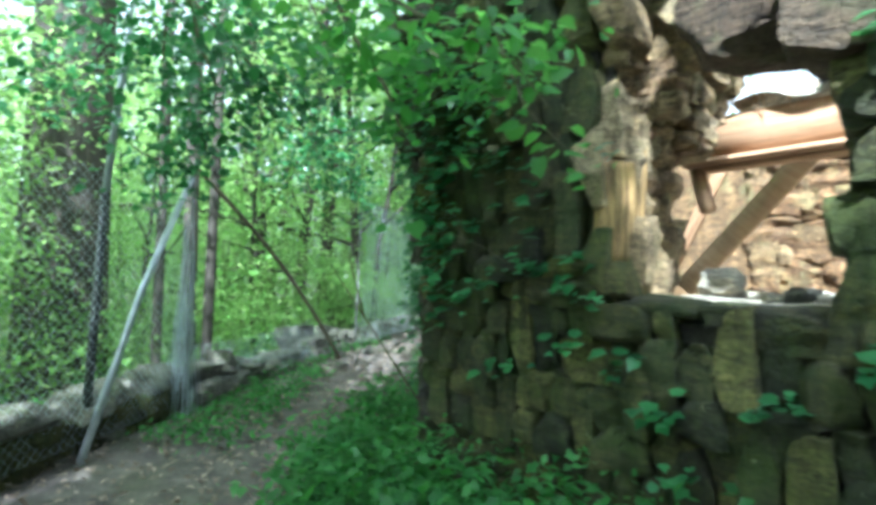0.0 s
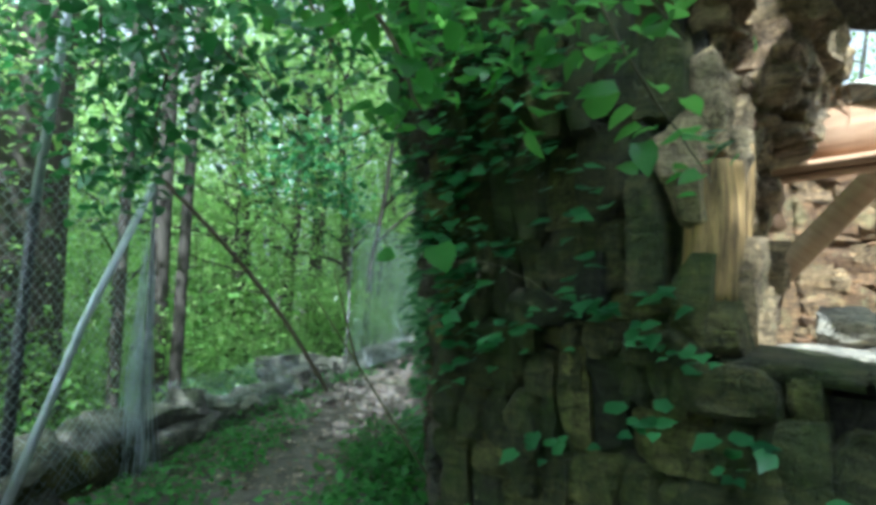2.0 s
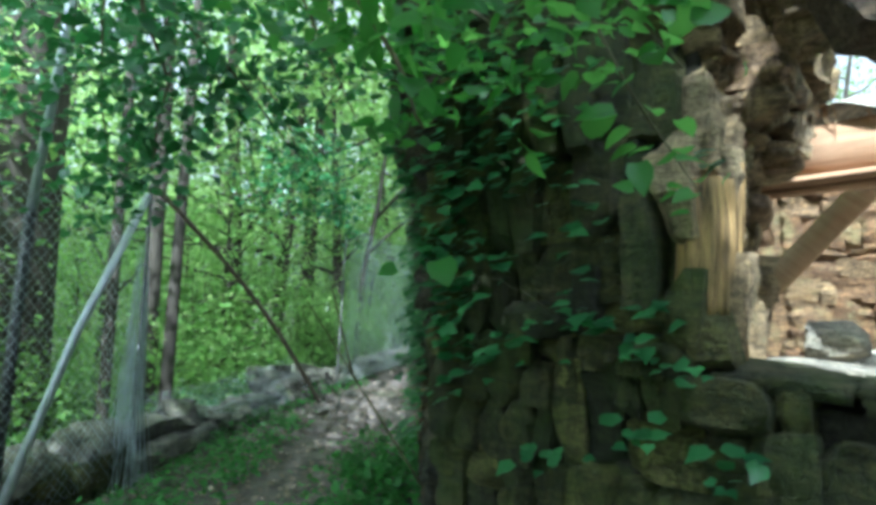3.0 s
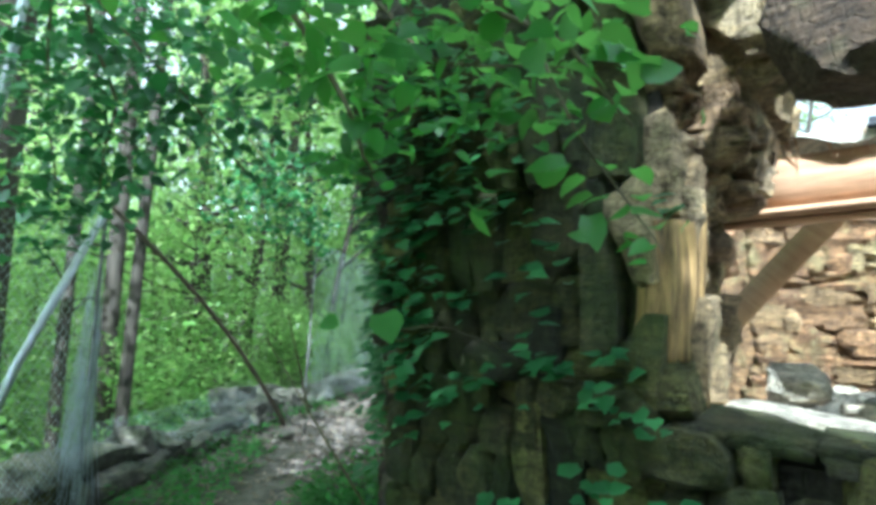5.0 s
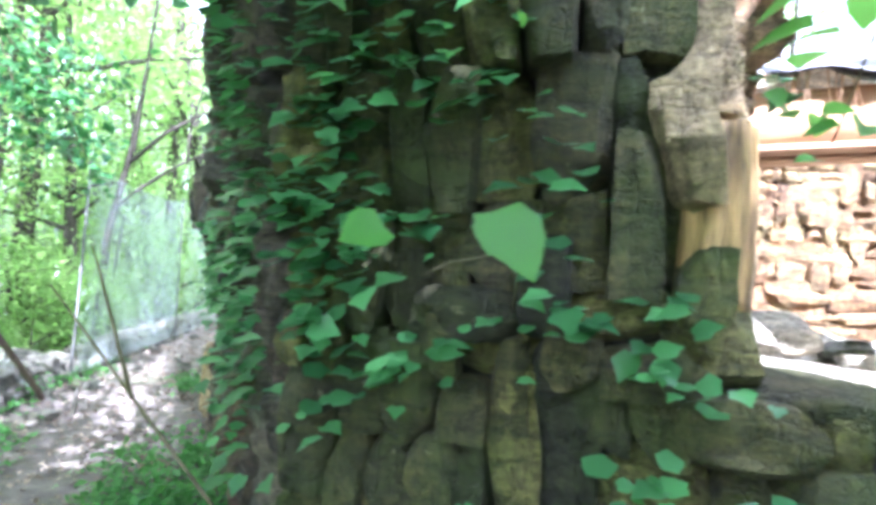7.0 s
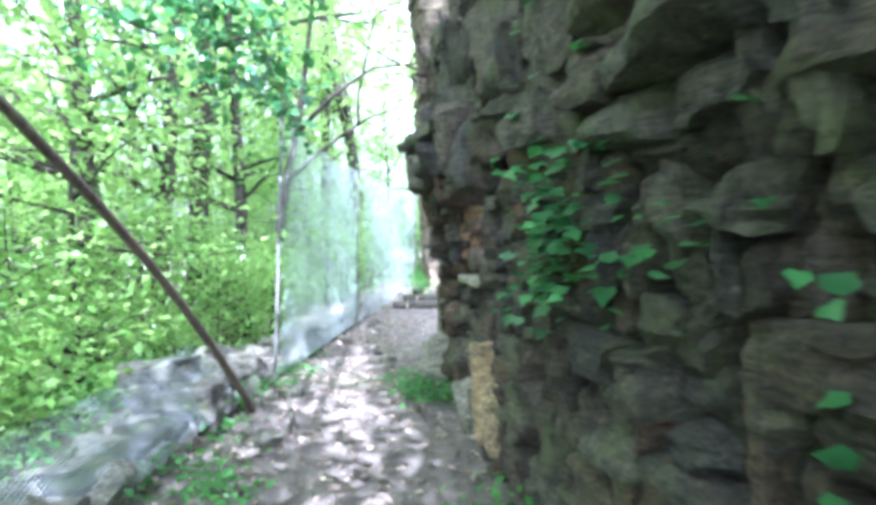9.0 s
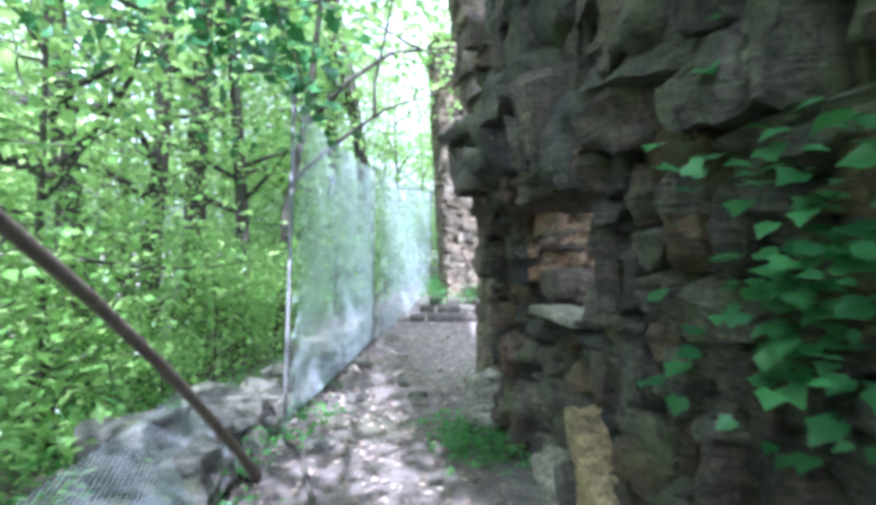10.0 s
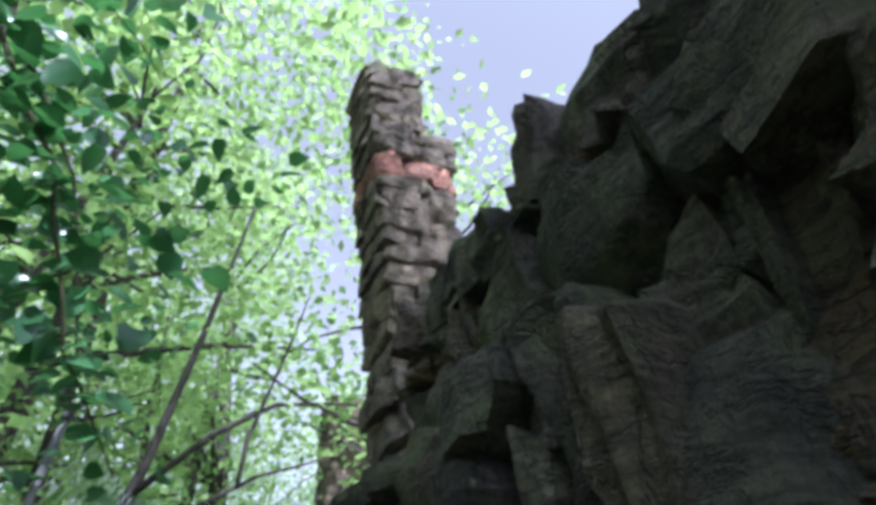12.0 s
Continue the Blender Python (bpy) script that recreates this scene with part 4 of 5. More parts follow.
def build_forest():
    rng = random.Random(77)
    spots = []

    def free(x, y, gap):
        return all((x - a) ** 2 + (y - b) ** 2 > gap * gap for a, b in spots)

    def sow(n, box, kinds, gap, sc, name, label, cat, group, ok):
        made = tries = 0
        while made < n and tries < n * 40:
            tries += 1
            x, y = rng.uniform(box[0], box[1]), rng.uniform(box[2], box[3])
            if ok(x, y) and free(x, y, gap):
                spots.append((x, y))
                plant_tree(rng.choice(kinds), (x, y, ground_z(x, y)), rng.uniform(*sc), rng.uniform(0, 6.28), name, label, cat, group)
                made += 1
    left = lambda x, y: x < fence_x(y) - 2.2
    close_left = lambda x, y: fence_x(y) - 4.5 < x < fence_x(y) - 1.6
    sow(15, (-14, 0, 5, 26), TALL, 2.2, (0.8, 1.25), "tree", "slender woodland tree with a tall bare trunk", "tree", "woodland trees", left)
    sow(20, (-34, 8, 16, 42), TALL, 2.5, (0.9, 1.35), "tree", "tall leafy tree deep in the wood", "tree", "woodland trees", lambda x, y: left(x, y) or y > 24)
    sow(38, (-13, 1, 4, 24), YOUNG, 1.1, (0.7, 1.25), "young_tree", "young bright green broadleaf tree beyond the fence", "tree", "young trees", left)
    sow(34, (-26, 8, 14, 36), YOUNG, 1.4, (1.0, 1.7), "young_tree", "young green broadleaf tree deep in the wood", "tree", "young trees", lambda x, y: left(x, y) or y > 22)
    sow(30, (-10, 2, 3, 22), SHRUB, 0.8, (0.6, 1.15), "shrub", "low leafy shrub beyond the fence", "shrub", "undergrowth shrubs", close_left)
    sow(12, (1.5, 8, 19.5, 27), YOUNG, 1.4, (0.9, 1.4), "young_tree", "young green broadleaf tree behind the steps", "tree", "young trees", lambda x, y: True)
    sow(16, (9, 26, -14, 26), TALL, 3.0, (0.8, 1.2), "tree", "leafy tree behind the ruin", "tree", "woodland trees", lambda x, y: True)
    sow(14, (-22, 12, -26, -9), TALL, 3.2, (0.8, 1.2), "tree", "leafy tree at the back of the clearing", "tree", "woodland trees", lambda x, y: True)
    # unseen growth added behind the start, blocking low sky light from the wall
    sow(22, (-8, 8, -9, -2.6), YOUNG, 1.1, (0.7, 1.1), "young_tree", "unseen young broadleaf tree added to block low sky light", "tree", "young trees", lambda x, y: abs(x + 2.6) > 0.8 or y < -5)
    sow(30, (-7, 7, -7, -2.2), SHRUB, 0.8, (1.0, 1.5), "shrub", "unseen low leafy shrub added to block low sky light", "shrub", "undergrowth shrubs", lambda x, y: True)
    sow(12, (-4, 6, 18.5, 27), TALL, 1.6, (1.1, 1.5), "tree", "leafy tree with a tall crown behind the ruin", "tree", "woodland trees", lambda x, y: x < fence_x(y) - 1 or y > 20)
    # also added out of view, to keep sky light off the front wall
    sow(8, (4.6, 9, -3, 3), YOUNG, 1.2, (0.6, 0.8), "young_tree", "unseen young broadleaf tree added beside the ruin to block sky light", "tree", "young trees", lambda x, y: (Vector((x, y)) - O2).dot(M2) < -1.2)
    sow(14, (-9, 3, 12, 24), TALL, 1.6, (0.9, 1.3), "tree", "leafy tree with a tall crown over the fence", "tree", "woodland trees", lambda x, y: fence_x(y) - 5 < x < fence_x(y) - 1.5)
    sow(8, (-12, -4.2, -6, 4), YOUNG, 1.6, (0.8, 1.2), "young_tree", "young green broadleaf tree beyond the fence", "tree", "young trees", lambda x, y: True)


build_forest()


def build_big_trunk(x, y, r, h, label, seed, lean=(0, 0)):
    """A thick trunk with furrowed bark and a high crown."""
    rng = random.Random(seed)
    t = thing("old_tree", label, "tree", "old trees", at=(x, y, ground_z(x, y)))
    bm = bmesh.new()
    n, rings = 40, []
    for i in range(26):
        k = i / 25
        rad = r * (1.0 - 0.35 * k + 0.45 * math.exp(-k * 22))
        rings.append([bm.verts.new(((rad + 0.035 * r * 3 * abs(noise.noise(Vector((math.cos(a) * 5, math.sin(a) * 5, k * 6 + seed))))) * math.cos(a) + lean[0] * k * h, rad * math.sin(a) + lean[1] * k * h, -0.5 + k * h)) for a in [j * math.tau / n for j in range(n)]])
    for a, b in zip(rings, rings[1:]):
        for j in range(n):
            bm.faces.new((a[j], a[(j + 1) % n], b[(j + 1) % n], b[j]))
    part("trunk", bm, BARK, t)
    c = part("crown", TALL[seed % 3][1], None, t)
    c.location = (lean[0] * h, lean[1] * h, h * 0.35)


for x, y, k, sc in ((2.9, 14.2, 0, 1.0), (-4.6, 13.6, 1, 1.2), (-3.4, 15.5, 2, 1.3), (0.2, 21.5, 0, 1.4)):
    plant_tree(TALL[k], (x, y, ground_z(x, y)), sc, k * 2.1, "tree", "tall leafy tree beside the ruined wall", "tree", "woodland trees")
# three added trees, sunward and past the view's edge, to shade the old trunk
plant_tree(TALL[0], (-5.3, 1.9, ground_z(-5.3, 1.9)), 0.85, 1.0, "tree", "tall leafy tree added past the view's edge to shade the old trunk", "tree", "woodland trees")
plant_tree(TALL[2], (-6.6, 3.6, ground_z(-6.6, 3.6)), 0.8, 2.0, "tree", "tall leafy tree added past the view's edge to shade the old trunk", "tree", "woodland trees")
plant_tree(YOUNG[1], (-5.4, 4.5, ground_z(-5.4, 4.5)), 1.25, 2.6, "young_tree", "young leafy tree added to shade the thick old trunk", "tree", "young trees")
build_big_trunk(-4.75, 6.9, 0.52, 11, "thick old tree trunk with rough grey bark behind the fence", 1, (0.02, 0))
build_big_trunk(-3.72, 8.1, 0.11, 9, "slim grey tree trunk close behind the fence", 2, (0.01, 0))
build_big_trunk(-3.05, 7.2, 0.07, 8, "thin straight tree trunk behind the fence post", 4, (0.03, 0))
build_big_trunk(-3.35, 6.55, 0.06, 8, "thin straight tree trunk behind the fence post", 5, (0.02, 0))
build_big_trunk(-0.9, 20.5, 0.16, 10, "grey tree trunk at the end of the fence", 3)


# ---- unseen tree added over the start of the path, whose crown shades the front wall ----
def build_shade_tree():
    t = thing("shade_tree", "unseen broadleaf tree added to shade the front of the ruin", "tree", at=(0, 0, 0))
    rng, rs = random.Random(91), np.random.RandomState(91)
    bm = bmesh.new()
    tp = limb_points(rng, (-2.6, -3.6, -0.3), (0.1, 0.05, 1), 8.5, 8, 0.05, 0.1)
    tube(bm, tp, [0.26 - 0.024 * i for i in range(9)], 12)
    part("trunk", bm, BARK, t)
    flat = Vector((SUN_DIR.x, SUN_DIR.y, 0)) / SUN_DIR.z
    pos, bm = [], bmesh.new()
    win = W(1.34, 0.2, 2.05)
    for _ in range(3000):
        z = rng.uniform(5.2, 9.0)
        # each clump is laid where its shade falls: over the wall and the path's start, not into the house or on the open stretch of path
        g = Vector((rng.uniform(-2.6, 4.8), rng.uniform(-4.5, 14.0), 0.8)) if rng.random() < 0.72 else rng.choice((Vector((rng.uniform(-2, 1.8), rng.uniform(0.8, 5.2), 0.8)), Vector((rng.uniform(-0.25, 0.7), rng.uniform(4.5, 12.5), 0.8))))
        if g.y > 9 and (z < 7.5 or not -0.7 < g.x < 1.6):
            continue
        c = g + flat * (z - 0.8) + Vector((0, 0, z - 0.8))
        rel = g.to_2d() - O2
        s, d = rel.dot(E2), rel.dot(M2)
        if d > 0.45 and g.x > 0.7 or -1.3 < g.x < 0.0 and 5.7 < g.y < 8.8 and rng.random() < 0.93 or g.y > 5.0 and g.x < -0.3 and rng.random() < 0.5:
            continue
        n = int(rng.uniform(40, 80))
        pos.append(rs.normal(size=(n, 3)) * np.array([0.34, 0.34, 0.2]) + np.array(c))
        if rng.random() < 0.05:
            b0 = tp[rng.choice((4, 5, 6))]
            mid = b0.lerp(c, 0.5) + Vector((rng.uniform(-.4, .4), rng.uniform(-.4, .4), 0.3))
            tube(bm, [b0, mid, c], [0.07, 0.045, 0.015], 6, cap=False)
    part("limbs", bm, BARK, t)
    pos = np.concatenate(pos)
    # leaves along the sun's line to the window are dropped, so light gets in
    d = pos - np.array(win)
    along = d @ np.array(SUN_DIR)
    off = np.linalg.norm(d - along[:, None] * np.array(SUN_DIR)[None], axis=1)
    pos = pos[off > 0.62]
    # a gap that lets dappled sun on to the hanging branch
    d = pos - np.array((0.0, 2.66, 2.32))
    off = np.linalg.norm(d - (d @ np.array(SUN_DIR))[:, None] * np.array(SUN_DIR)[None], axis=1)
    pos = pos[(off > 0.42) | (rs.rand(len(pos)) > 0.85)]
    # thinned along the sun's line to the wall corner, for sun flecks
    d = pos - np.array((-0.12, 3.5, 2.35))
    off = np.linalg.norm(d - (d @ np.array(SUN_DIR))[:, None] * np.array(SUN_DIR)[None], axis=1)
    pos = pos[(off > 0.30) | (rs.rand(len(pos)) > 0.6)]
    nn = rs.normal(size=(len(pos), 3)) * 0.5
    nn[:, 2] += 1
    # shade put into colour: darker herb leaves let less light down to the wall
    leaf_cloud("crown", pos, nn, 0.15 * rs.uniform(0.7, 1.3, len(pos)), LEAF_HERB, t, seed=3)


build_shade_tree()


# ---- overhanging branches near the path ----
def build_branch(label, stems, clumps, leaf, seed, material=LEAF_NEAR, spread=0.10, bare=False, wide=0.66, hang=0.0):
    t = thing("overhanging_branch", label, "branch", "overhanging branches")
    rng, rs = random.Random(seed), np.random.RandomState(seed)
    pos, nrm = [], []
    for pts, r in stems:
        bm = bmesh.new()
        pts = [Vector(p) for p in pts]
        fine = []
        for a, b in zip(pts, pts[1:]):
            fine += [a.lerp(b, k / 4) + noise.noise_vector(a.lerp(b, k / 4) * 5) * 0.02 for k in range(4)]
        fine.append(pts[-1])
        tube(bm, fine, [r * (1 - 0.75 * i / len(fine)) for i in range(len(fine))], 6)
        part("stem", bm, TWIG, t)
        for p in () if bare else fine[2:]:
            for _ in range(rng.randint(1, 3)):
                pos.append(np.array(p) + rs.normal(size=3) * spread * 0.6)
                nrm.append(rs.normal(size=3) * 0.5 + np.array([0, -0.4, 0.8]))
    for (c, rad, n) in clumps:
        for _ in range(n):
            pos.append(np.array(c) + rs.normal(size=3) * rad * np.array([1, 0.8, 0.6]))
            nrm.append(rs.normal(size=3) * (0.1 if bare else 0.5) + np.array([0, -0.9 if bare else -0.4, 0.8]))
    ob = leaf_cloud("leaves", pos, nrm, leaf * rs.uniform(0.55, 1.2, len(pos)), material, t, wide=wide, hang=hang, fold=0.26, detail=True, seed=seed)


build_branch("leafy branch with broad green leaves hanging before the wall",
             [([(-0.9, 2.6, 3.4), (-0.45, 2.45, 2.65), (-0.16, 2.38, 2.12), (-0.08, 2.42, 1.95)], 0.014),
              ([(-0.45, 2.45, 2.65), (0.0, 2.1, 2.30), (0.30, 1.92, 2.06), (0.42, 1.92, 1.92)], 0.009),
              ([(0.2, 2.2, 2.5), (0.36, 2.1, 1.98), (0.52, 2.25, 1.88), (0.70, 2.42, 1.76)], 0.005),
              ([(-0.2, 2.4, 2.5), (0.1, 2.3, 2.2), (0.45, 2.3, 2.2)], 0.007)],
             [((-0.22, 2.36, 2.30), 0.18, 80), ((-0.5, 2.5, 2.45), 0.2, 70), ((0.02, 2.05, 2.14), 0.12, 34), ((0.16, 1.96, 2.16), 0.10, 28), ((0.32, 1.9, 2.03), 0.07, 7), ((0.17, 2.05, 1.80), 0.04, 4), ((0.72, 2.42, 1.84), 0.05, 2), ((0.1, 2.5, 2.35), 0.22, 54), ((0.45, 2.3, 2.3), 0.16, 28), ((0.05, 2.72, 2.24), 0.14, 50), ((-0.12, 2.75, 2.06), 0.10, 26), ((0.30, 2.66, 2.24), 0.12, 34), ((-0.25, 2.8, 2.32), 0.16, 54), ((0.5, 2.55, 2.32), 0.10, 20)], 0.078, 301)
# the creeper's darker leaf colour stands in for shade on this branch
build_branch("leafy branch drooping over the path, coloured dark for shade",
             [([(-1.6, 3.0, 3.8), (-1.45, 3.3, 3.0), (-1.35, 3.5, 2.5), (-1.5, 3.7, 2.1)], 0.016),
              ([(-1.45, 3.3, 3.0), (-1.0, 3.5, 2.5), (-0.7, 3.6, 2.15)], 0.010),
              ([(-1.5, 3.2, 3.1), (-1.9, 3.9, 2.5), (-1.95, 4.2, 1.95)], 0.009),
              ([(-1.0, 3.0, 3.5), (-0.6, 3.2, 2.7), (-0.42, 3.4, 2.3)], 0.010)],
             [((-1.4, 3.4, 2.75), 0.28, 200), ((-1.0, 3.45, 2.5), 0.24, 130), ((-1.85, 4.1, 2.35), 0.26, 160), ((-1.3, 3.5, 2.35), 0.22, 110), ((-1.9, 4.0, 2.0), 0.2, 70), ((-0.7, 3.5, 2.65), 0.24, 70), ((-1.5, 3.7, 2.3), 0.2, 60), ((-0.5, 3.4, 2.55), 0.2, 40), ((-2.0, 3.8, 2.8), 0.3, 90), ((-1.7, 3.9, 2.05), 0.14, 26), ((-2.2, 4.3, 3.05), 0.35, 170), ((-2.6, 4.6, 3.25), 0.35, 160), ((-1.9, 4.6, 3.35), 0.3, 130), ((-2.95, 4.4, 2.75), 0.3, 110), ((-1.2, 4.2, 3.2), 0.3, 110), ((-3.3, 4.9, 3.2), 0.35, 120)], 0.085, 302, LEAF_IVY)
build_branch("leafy twig with two broad leaves beside the creeper",
             [([(0.42, 3.0, 1.42), (0.24, 2.7, 1.52), (0.05, 2.42, 1.54), (-0.10, 2.33, 1.51)], 0.003)], [((-0.135, 2.34, 1.55), 0.006, 1), ((-0.03, 2.33, 1.575), 0.006, 1), ((0.0, 2.40, 1.575), 0.01, 1)], 0.082, 303, spread=0.02, bare=True, wide=1.05, hang=2.0)
# again the darker creeper leaf colour in place of shade
build_branch("leafy branches hanging across the fence",
             [([(-2.6, 7.4, 4.6), (-2.1, 8.2, 3.9), (-1.6, 8.8, 3.3), (-1.4, 9.1, 2.7)], 0.016), ([(-2.1, 8.2, 3.9), (-1.9, 8.9, 3.1), (-2.0, 9.2, 2.5)], 0.010), ([(-3.0, 8.0, 4.4), (-2.7, 8.8, 3.4), (-2.6, 9.2, 2.6)], 0.012)],
             [((-1.7, 8.7, 3.4), 0.35, 140), ((-1.5, 9.1, 2.8), 0.26, 70), ((-2.2, 8.6, 3.6), 0.4, 150), ((-2.5, 8.8, 2.9), 0.35, 110), ((-2.1, 8.2, 3.0), 0.28, 80), ((-2.4, 8.3, 3.9), 0.3, 80), ((-1.2, 8.9, 3.6), 0.3, 30), ((-1.7, 9.2, 2.2), 0.2, 18)], 0.095, 304, LEAF_IVY)


build_branch("dark leafy bough hanging down over the fence and the path",
             [([(-2.6, 7.6, 4.4), (-2.0, 8.0, 3.6), (-1.5, 8.35, 2.95), (-1.32, 8.6, 2.5), (-1.12, 8.9, 2.25)], 0.012), ([(-2.0, 8.0, 3.6), (-1.85, 8.25, 2.9), (-1.8, 8.4, 2.4)], 0.008), ([(-2.1, 7.9, 3.7), (-1.6, 8.0, 3.5), (-1.3, 8.2, 3.3)], 0.006)],
             [((-1.65, 8.2, 3.05), 0.16, 46), ((-1.45, 8.38, 2.9), 0.15, 46), ((-1.40, 8.55, 2.62), 0.14, 38), ((-1.25, 8.75, 2.42), 0.12, 18), ((-1.75, 8.3, 2.7), 0.16, 36), ((-1.7, 8.05, 3.45), 0.22, 60), ((-1.95, 8.2, 3.1), 0.2, 50)], 0.10, 306, LEAF_IVY, wide=0.8)


def build_bare_stems():
    t = thing("bare_stems", "bare brown vine stems leaning out from the wall foot", "vine")
    for pts in ([Vector((-0.08, 3.70, 0.55)).lerp(Vector((-0.72, 3.96, 1.42)), k / 4) for k in range(5)], [Vector((-0.46, 3.85, 1.06)).lerp(Vector((-0.60, 3.90, 1.55)), k / 4) for k in range(5)]):
        bm = bmesh.new()
        tube(bm, pts, [0.007, 0.007, 0.006, 0.005, 0.003], 7)
        part("stem", bm, TWIG, t)


build_bare_stems()


def build_limbed_tree():
    t = thing("limbed_tree", "dark tree with crooked bare limbs reaching over the fence", "tree")
    for pts, r in (([(-1.9, 14.2, -0.3), (-1.75, 14.1, 2.0), (-1.4, 13.8, 3.6), (-1.2, 13.7, 5.2), (-1.0, 13.6, 7.5)], 0.08), ([(-1.62, 13.98, 2.5), (-1.2, 13.7, 2.85), (-0.75, 13.55, 3.2), (-0.25, 13.5, 3.54), (0.53, 13.5, 3.84)], 0.045),
                   ([(-1.46, 13.85, 3.3), (-0.8, 13.55, 3.95), (-0.17, 13.5, 4.39), (0.62, 13.5, 4.53), (1.3, 13.5, 4.6)], 0.045), ([(-0.42, 13.5, 3.4), (-0.42, 13.5, 3.91), (-0.25, 13.5, 4.68), (-0.1, 13.5, 5.4), (0.0, 13.5, 6.0)], 0.03)):
        bm = bmesh.new()
        tube(bm, pts, [r, r * 0.85, r * 0.7, r * 0.5, r * 0.25], 8)
        part("trunk" if r > 0.06 else "limb", bm, BARK, t)
    c = part("crown", TALL[1][1], None, t)
    c.location = (-1.0, 13.6, 2.2)


build_limbed_tree()


# ---- creeper on the walls ----
def build_creeper():
    rs = np.random.RandomState(55)
    pos, nrm = [], []

    def on_front(s, z, n, rs_s, rs_z):
        for _ in range(n):
            p = W(s + rs.normal() * rs_s, -0.10 - abs(rs.normal()) * 0.05, z + rs.normal() * rs_z)
            pos.append(p)
            nrm.append(np.array([-M2.x * 0.75, -M2.y * 0.75, 1.7]) + rs.normal(size=3) * 0.32)

    def on_side(y, z, n, ry, rz):
        for _ in range(n):
            yy, zz = y + rs.normal() * ry, z + rs.normal() * rz
            pos.append(Vector((-bulge(yy, zz) - 0.12 - abs(rs.normal()) * 0.05, yy, zz)))
            nrm.append(np.array([-0.5, -0.35, 1.6]) + rs.normal(size=3) * 0.35)
    on_front(-0.42, 2.3, 260, 0.14, 0.4)
    on_front(-0.38, 1.6, 140, 0.11, 0.3)
    on_front(-0.1, 2.35, 110, 0.18, 0.2)
    for s, z, n in ((0.02, 1.95, 14), (0.28, 1.72, 8), (0.20, 1.88, 8), (-0.15, 1.62, 12), (0.32, 1.50, 8), (0.10, 1.42, 6), (0.30, 1.38, 10), (0.50, 1.33, 12), (0.42, 1.45, 7), (0.62, 1.27, 6), (-0.02, 1.28, 12), (0.45, 1.05, 10), (0.75, 1.0, 12), (-0.2, 1.2, 10), (0.66, 1.92, 5), (0.1, 0.9, 10), (0.9, 0.8, 14), (1.3, 0.9, 16), (1.6, 1.1, 14), (1.7, 2.2, 20), (1.0, 0.55, 14)):
        on_front(s, z, max(4, int(n * 0.9)), 0.06, 0.035)
    on_side(3.95, 2.1, 220, 0.28, 0.45)
    on_side(4.1, 1.3, 150, 0.25, 0.3)
    on_side(4.5, 1.0, 40, 0.3, 0.4)
    on_side(5.75, 1.45, 60, 0.28, 0.16)
    on_side(6.1, 1.40, 110, 0.14, 0.16)
    on_side(6.15, 1.72, 40, 0.3, 0.05)
    on_side(6.0, 2.2, 12, 0.3, 0.15)
    on_side(6.4, 1.2, 16, 0.2, 0.1)
    t = tagged(leaf_cloud("creeper", pos, nrm, 0.072 * rs.uniform(0.5, 1.3, len(pos)), LEAF_IVY, None, lobed=True, wide=0.85, seed=8),
               "green creeper leaves climbing the rubble wall", "creeper", kind="stuff")


build_creeper()


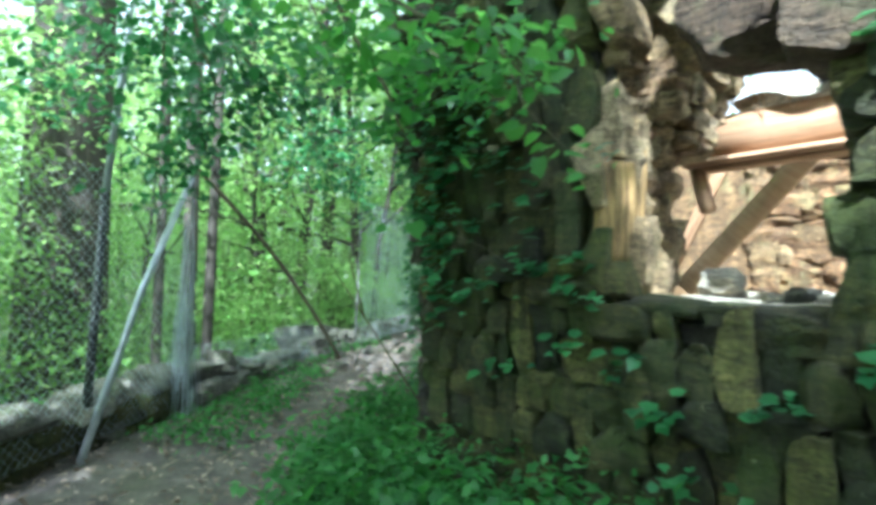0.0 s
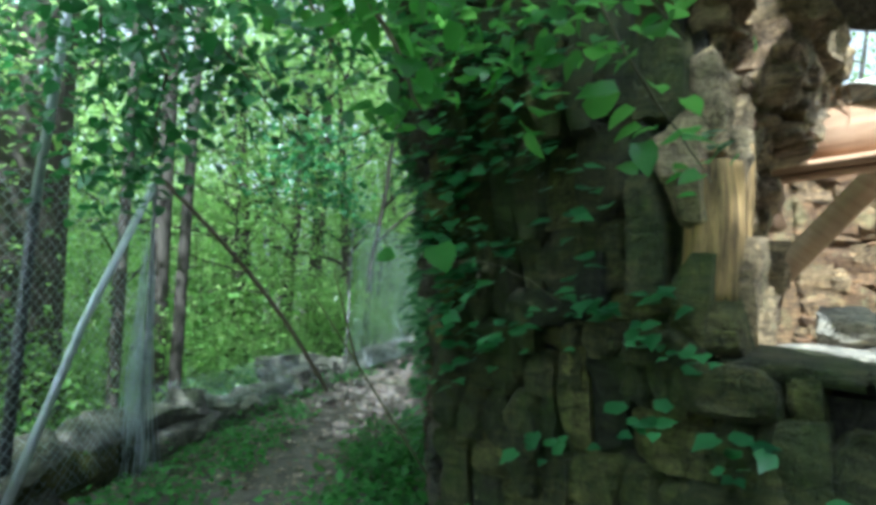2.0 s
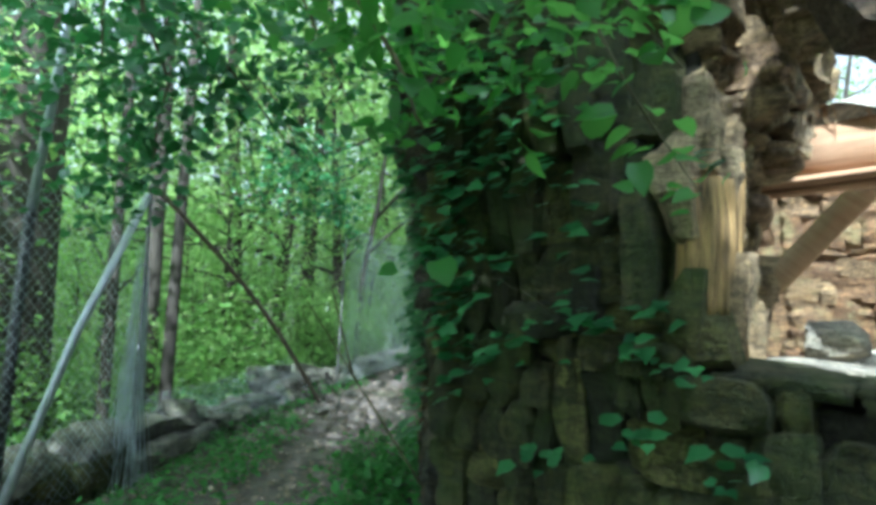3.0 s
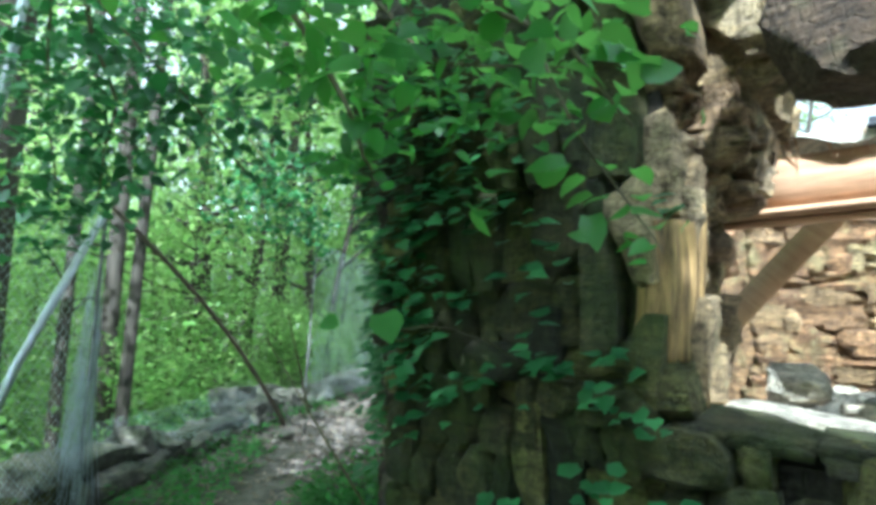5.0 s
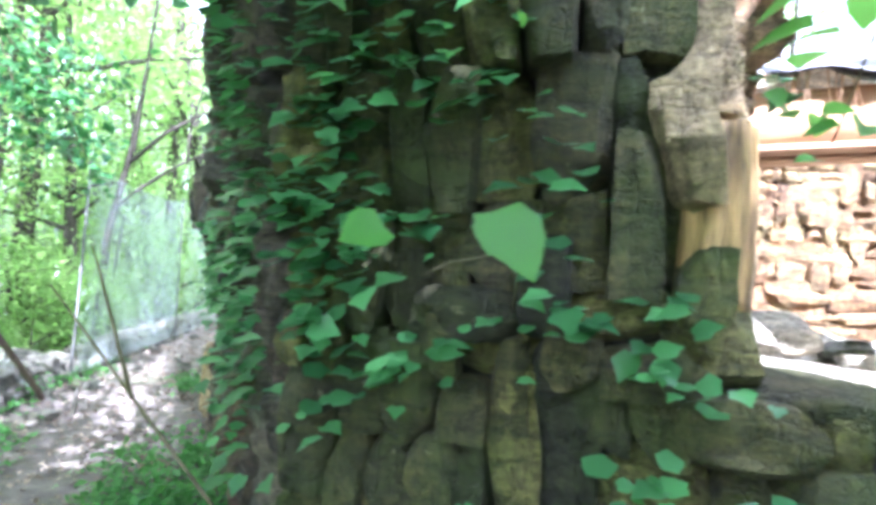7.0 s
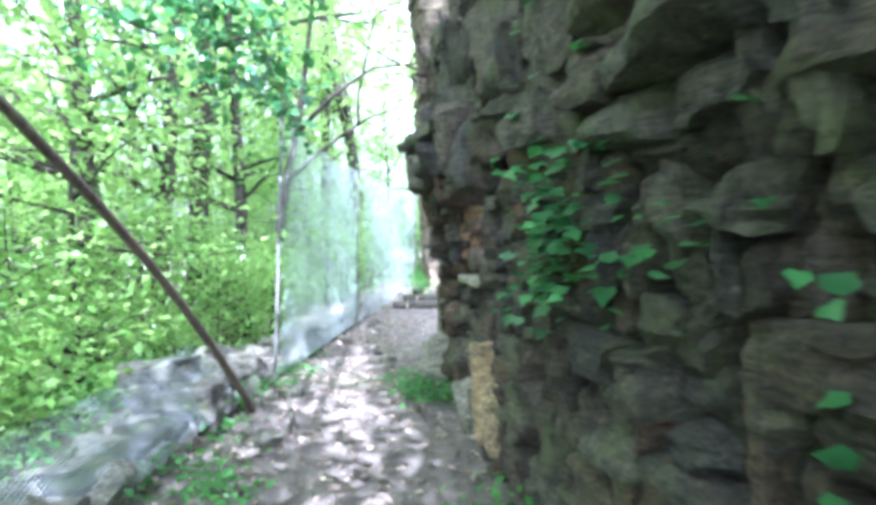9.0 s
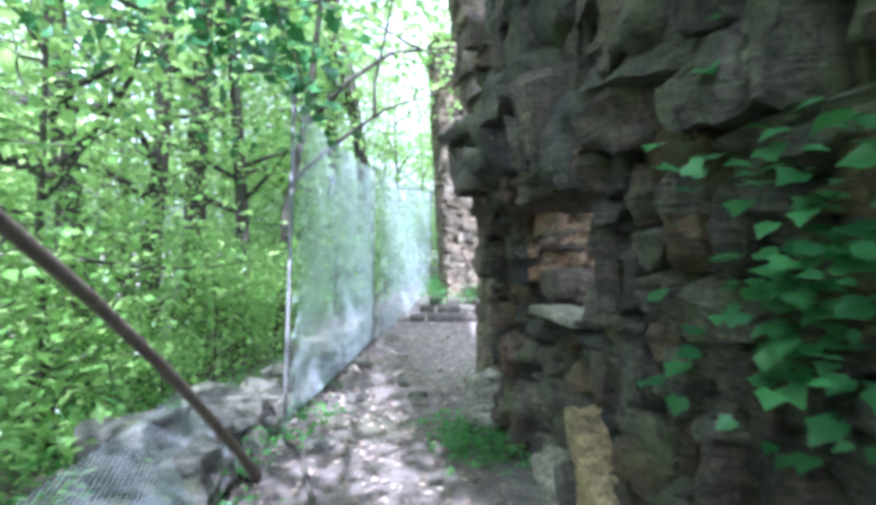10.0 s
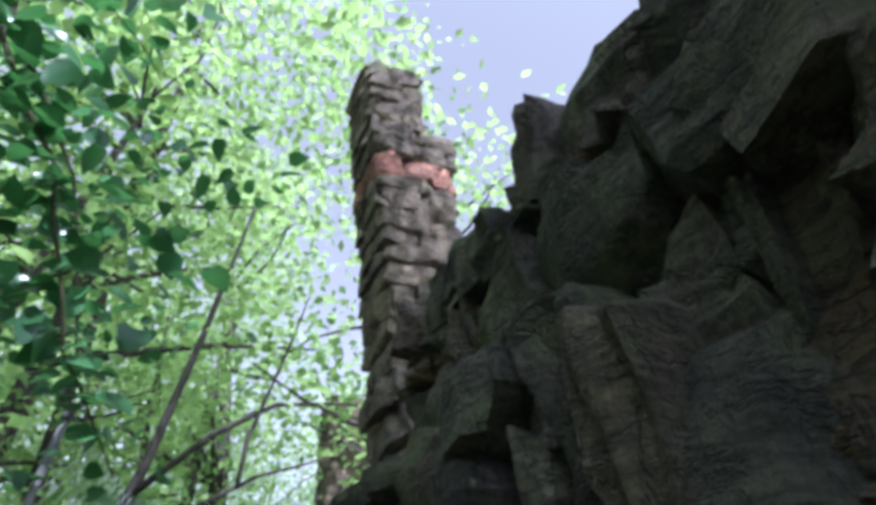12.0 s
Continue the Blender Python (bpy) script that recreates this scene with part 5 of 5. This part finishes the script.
# ---- undergrowth, litter ----
def build_undergrowth():
    rs = np.random.RandomState(66)
    pos, nrm, size = [], [], []

    def herb(x, y, h, k):
        n = int(k)
        q = rs.normal(size=(n, 3)) * np.array([0.10, 0.10, 0.0])
        q[:, 2] = ground_z(x, y) + 0.03 + h * rs.rand(n) ** 0.6
        q[:, 0] += x
        q[:, 1] += y
        pos.append(q)
        nn = rs.normal(size=(n, 3)) * 0.45
        nn[:, 2] += 1
        nrm.append(nn)
        size.append(0.062 * rs.uniform(0.5, 1.4, n))

    def bed(n, x0, x1, y0, y1, h, k, ok=lambda x, y: True):
        for _ in range(n):
            x, y = rs.uniform(x0, x1), rs.uniform(y0, y1)
            if ok(x, y):
                herb(x, y, h * rs.uniform(0.4, 1.2), k)
    front = lambda x, y: (Vector((x, y)) - O2).dot(M2) < -0.12 and not (-1.75 < x < -0.75 + 0.15 * math.sin(y * 3))
    bed(620, -0.8, 1.9, 1.5, 4.0, 0.5, 28, front)
    bed(120, -0.75, -0.10, 3.6, 6.4, 0.26, 22)
    bed(100, -2.2, -1.5, 4.2, 7.6, 0.14, 14)
    bed(120, -2.4, -1.0, 7.8, 13, 0.16, 14, lambda x, y: x < fence_x(y) + 0.35)
    bed(500, -8, -2.6, 2, 16, 0.5, 26, lambda x, y: x < fence_x(y) - 0.6)
    bed(90, -0.3, 0.2, 8.6, 9.6, 0.10, 8)
    bed(80, 0.4, 2.2, 12.6, 15.8, 0.3, 20, lambda x, y: x > fence_x(y) + 2.3)
    bed(120, 0.9, 2.6, 15.6, 17.2, 0.35, 24)
    tagged(leaf_cloud("undergrowth", np.concatenate(pos), np.concatenate(nrm), np.concatenate(size), LEAF_HERB, None, seed=9), "low green woodland herbs and seedlings", "undergrowth", kind="stuff")
    # grass blades by the path
    pos, nrm, size = [], [], []
    for _ in range(2600):
        x, y = rs.uniform(-0.95, 0.8), rs.uniform(1.6, 4.2)
        if front(x, y):
            pos.append((x, y, ground_z(x, y) + 0.22 * rs.rand()))
            nrm.append(rs.normal(size=3) * np.array([1, 1, 0.3]))
            size.append(0.16 * rs.uniform(0.5, 1.3))
    tagged(leaf_cloud("grass", pos, nrm, size, LEAF_HERB, None, wide=0.10, seed=10), "thin green grass blades at the path edge", "grass", kind="stuff")
    # dry leaves
    pos, nrm, size = [], [], []
    for _ in range(9000):
        y = rs.uniform(1.0, 15.5)
        x = fence_x(y) + rs.uniform(-0.2, 2.9)
        if y < 4.5 and x > -0.5:
            continue
        if y > 4 and x > -0.05 and y < 9.5:
            continue
        pos.append((x, y, ground_z(x, y) + 0.012 + 0.02 * rs.rand()))
        nrm.append(np.array([0, 0, 1]) + rs.normal(size=3) * 0.35)
        size.append(0.055 * rs.uniform(0.4, 1.4))
    tagged(leaf_cloud("leaf_litter", pos, nrm, size, LITTER, None, seed=11), "dry brown leaves scattered over the path", "leaf litter", kind="stuff")


build_undergrowth()
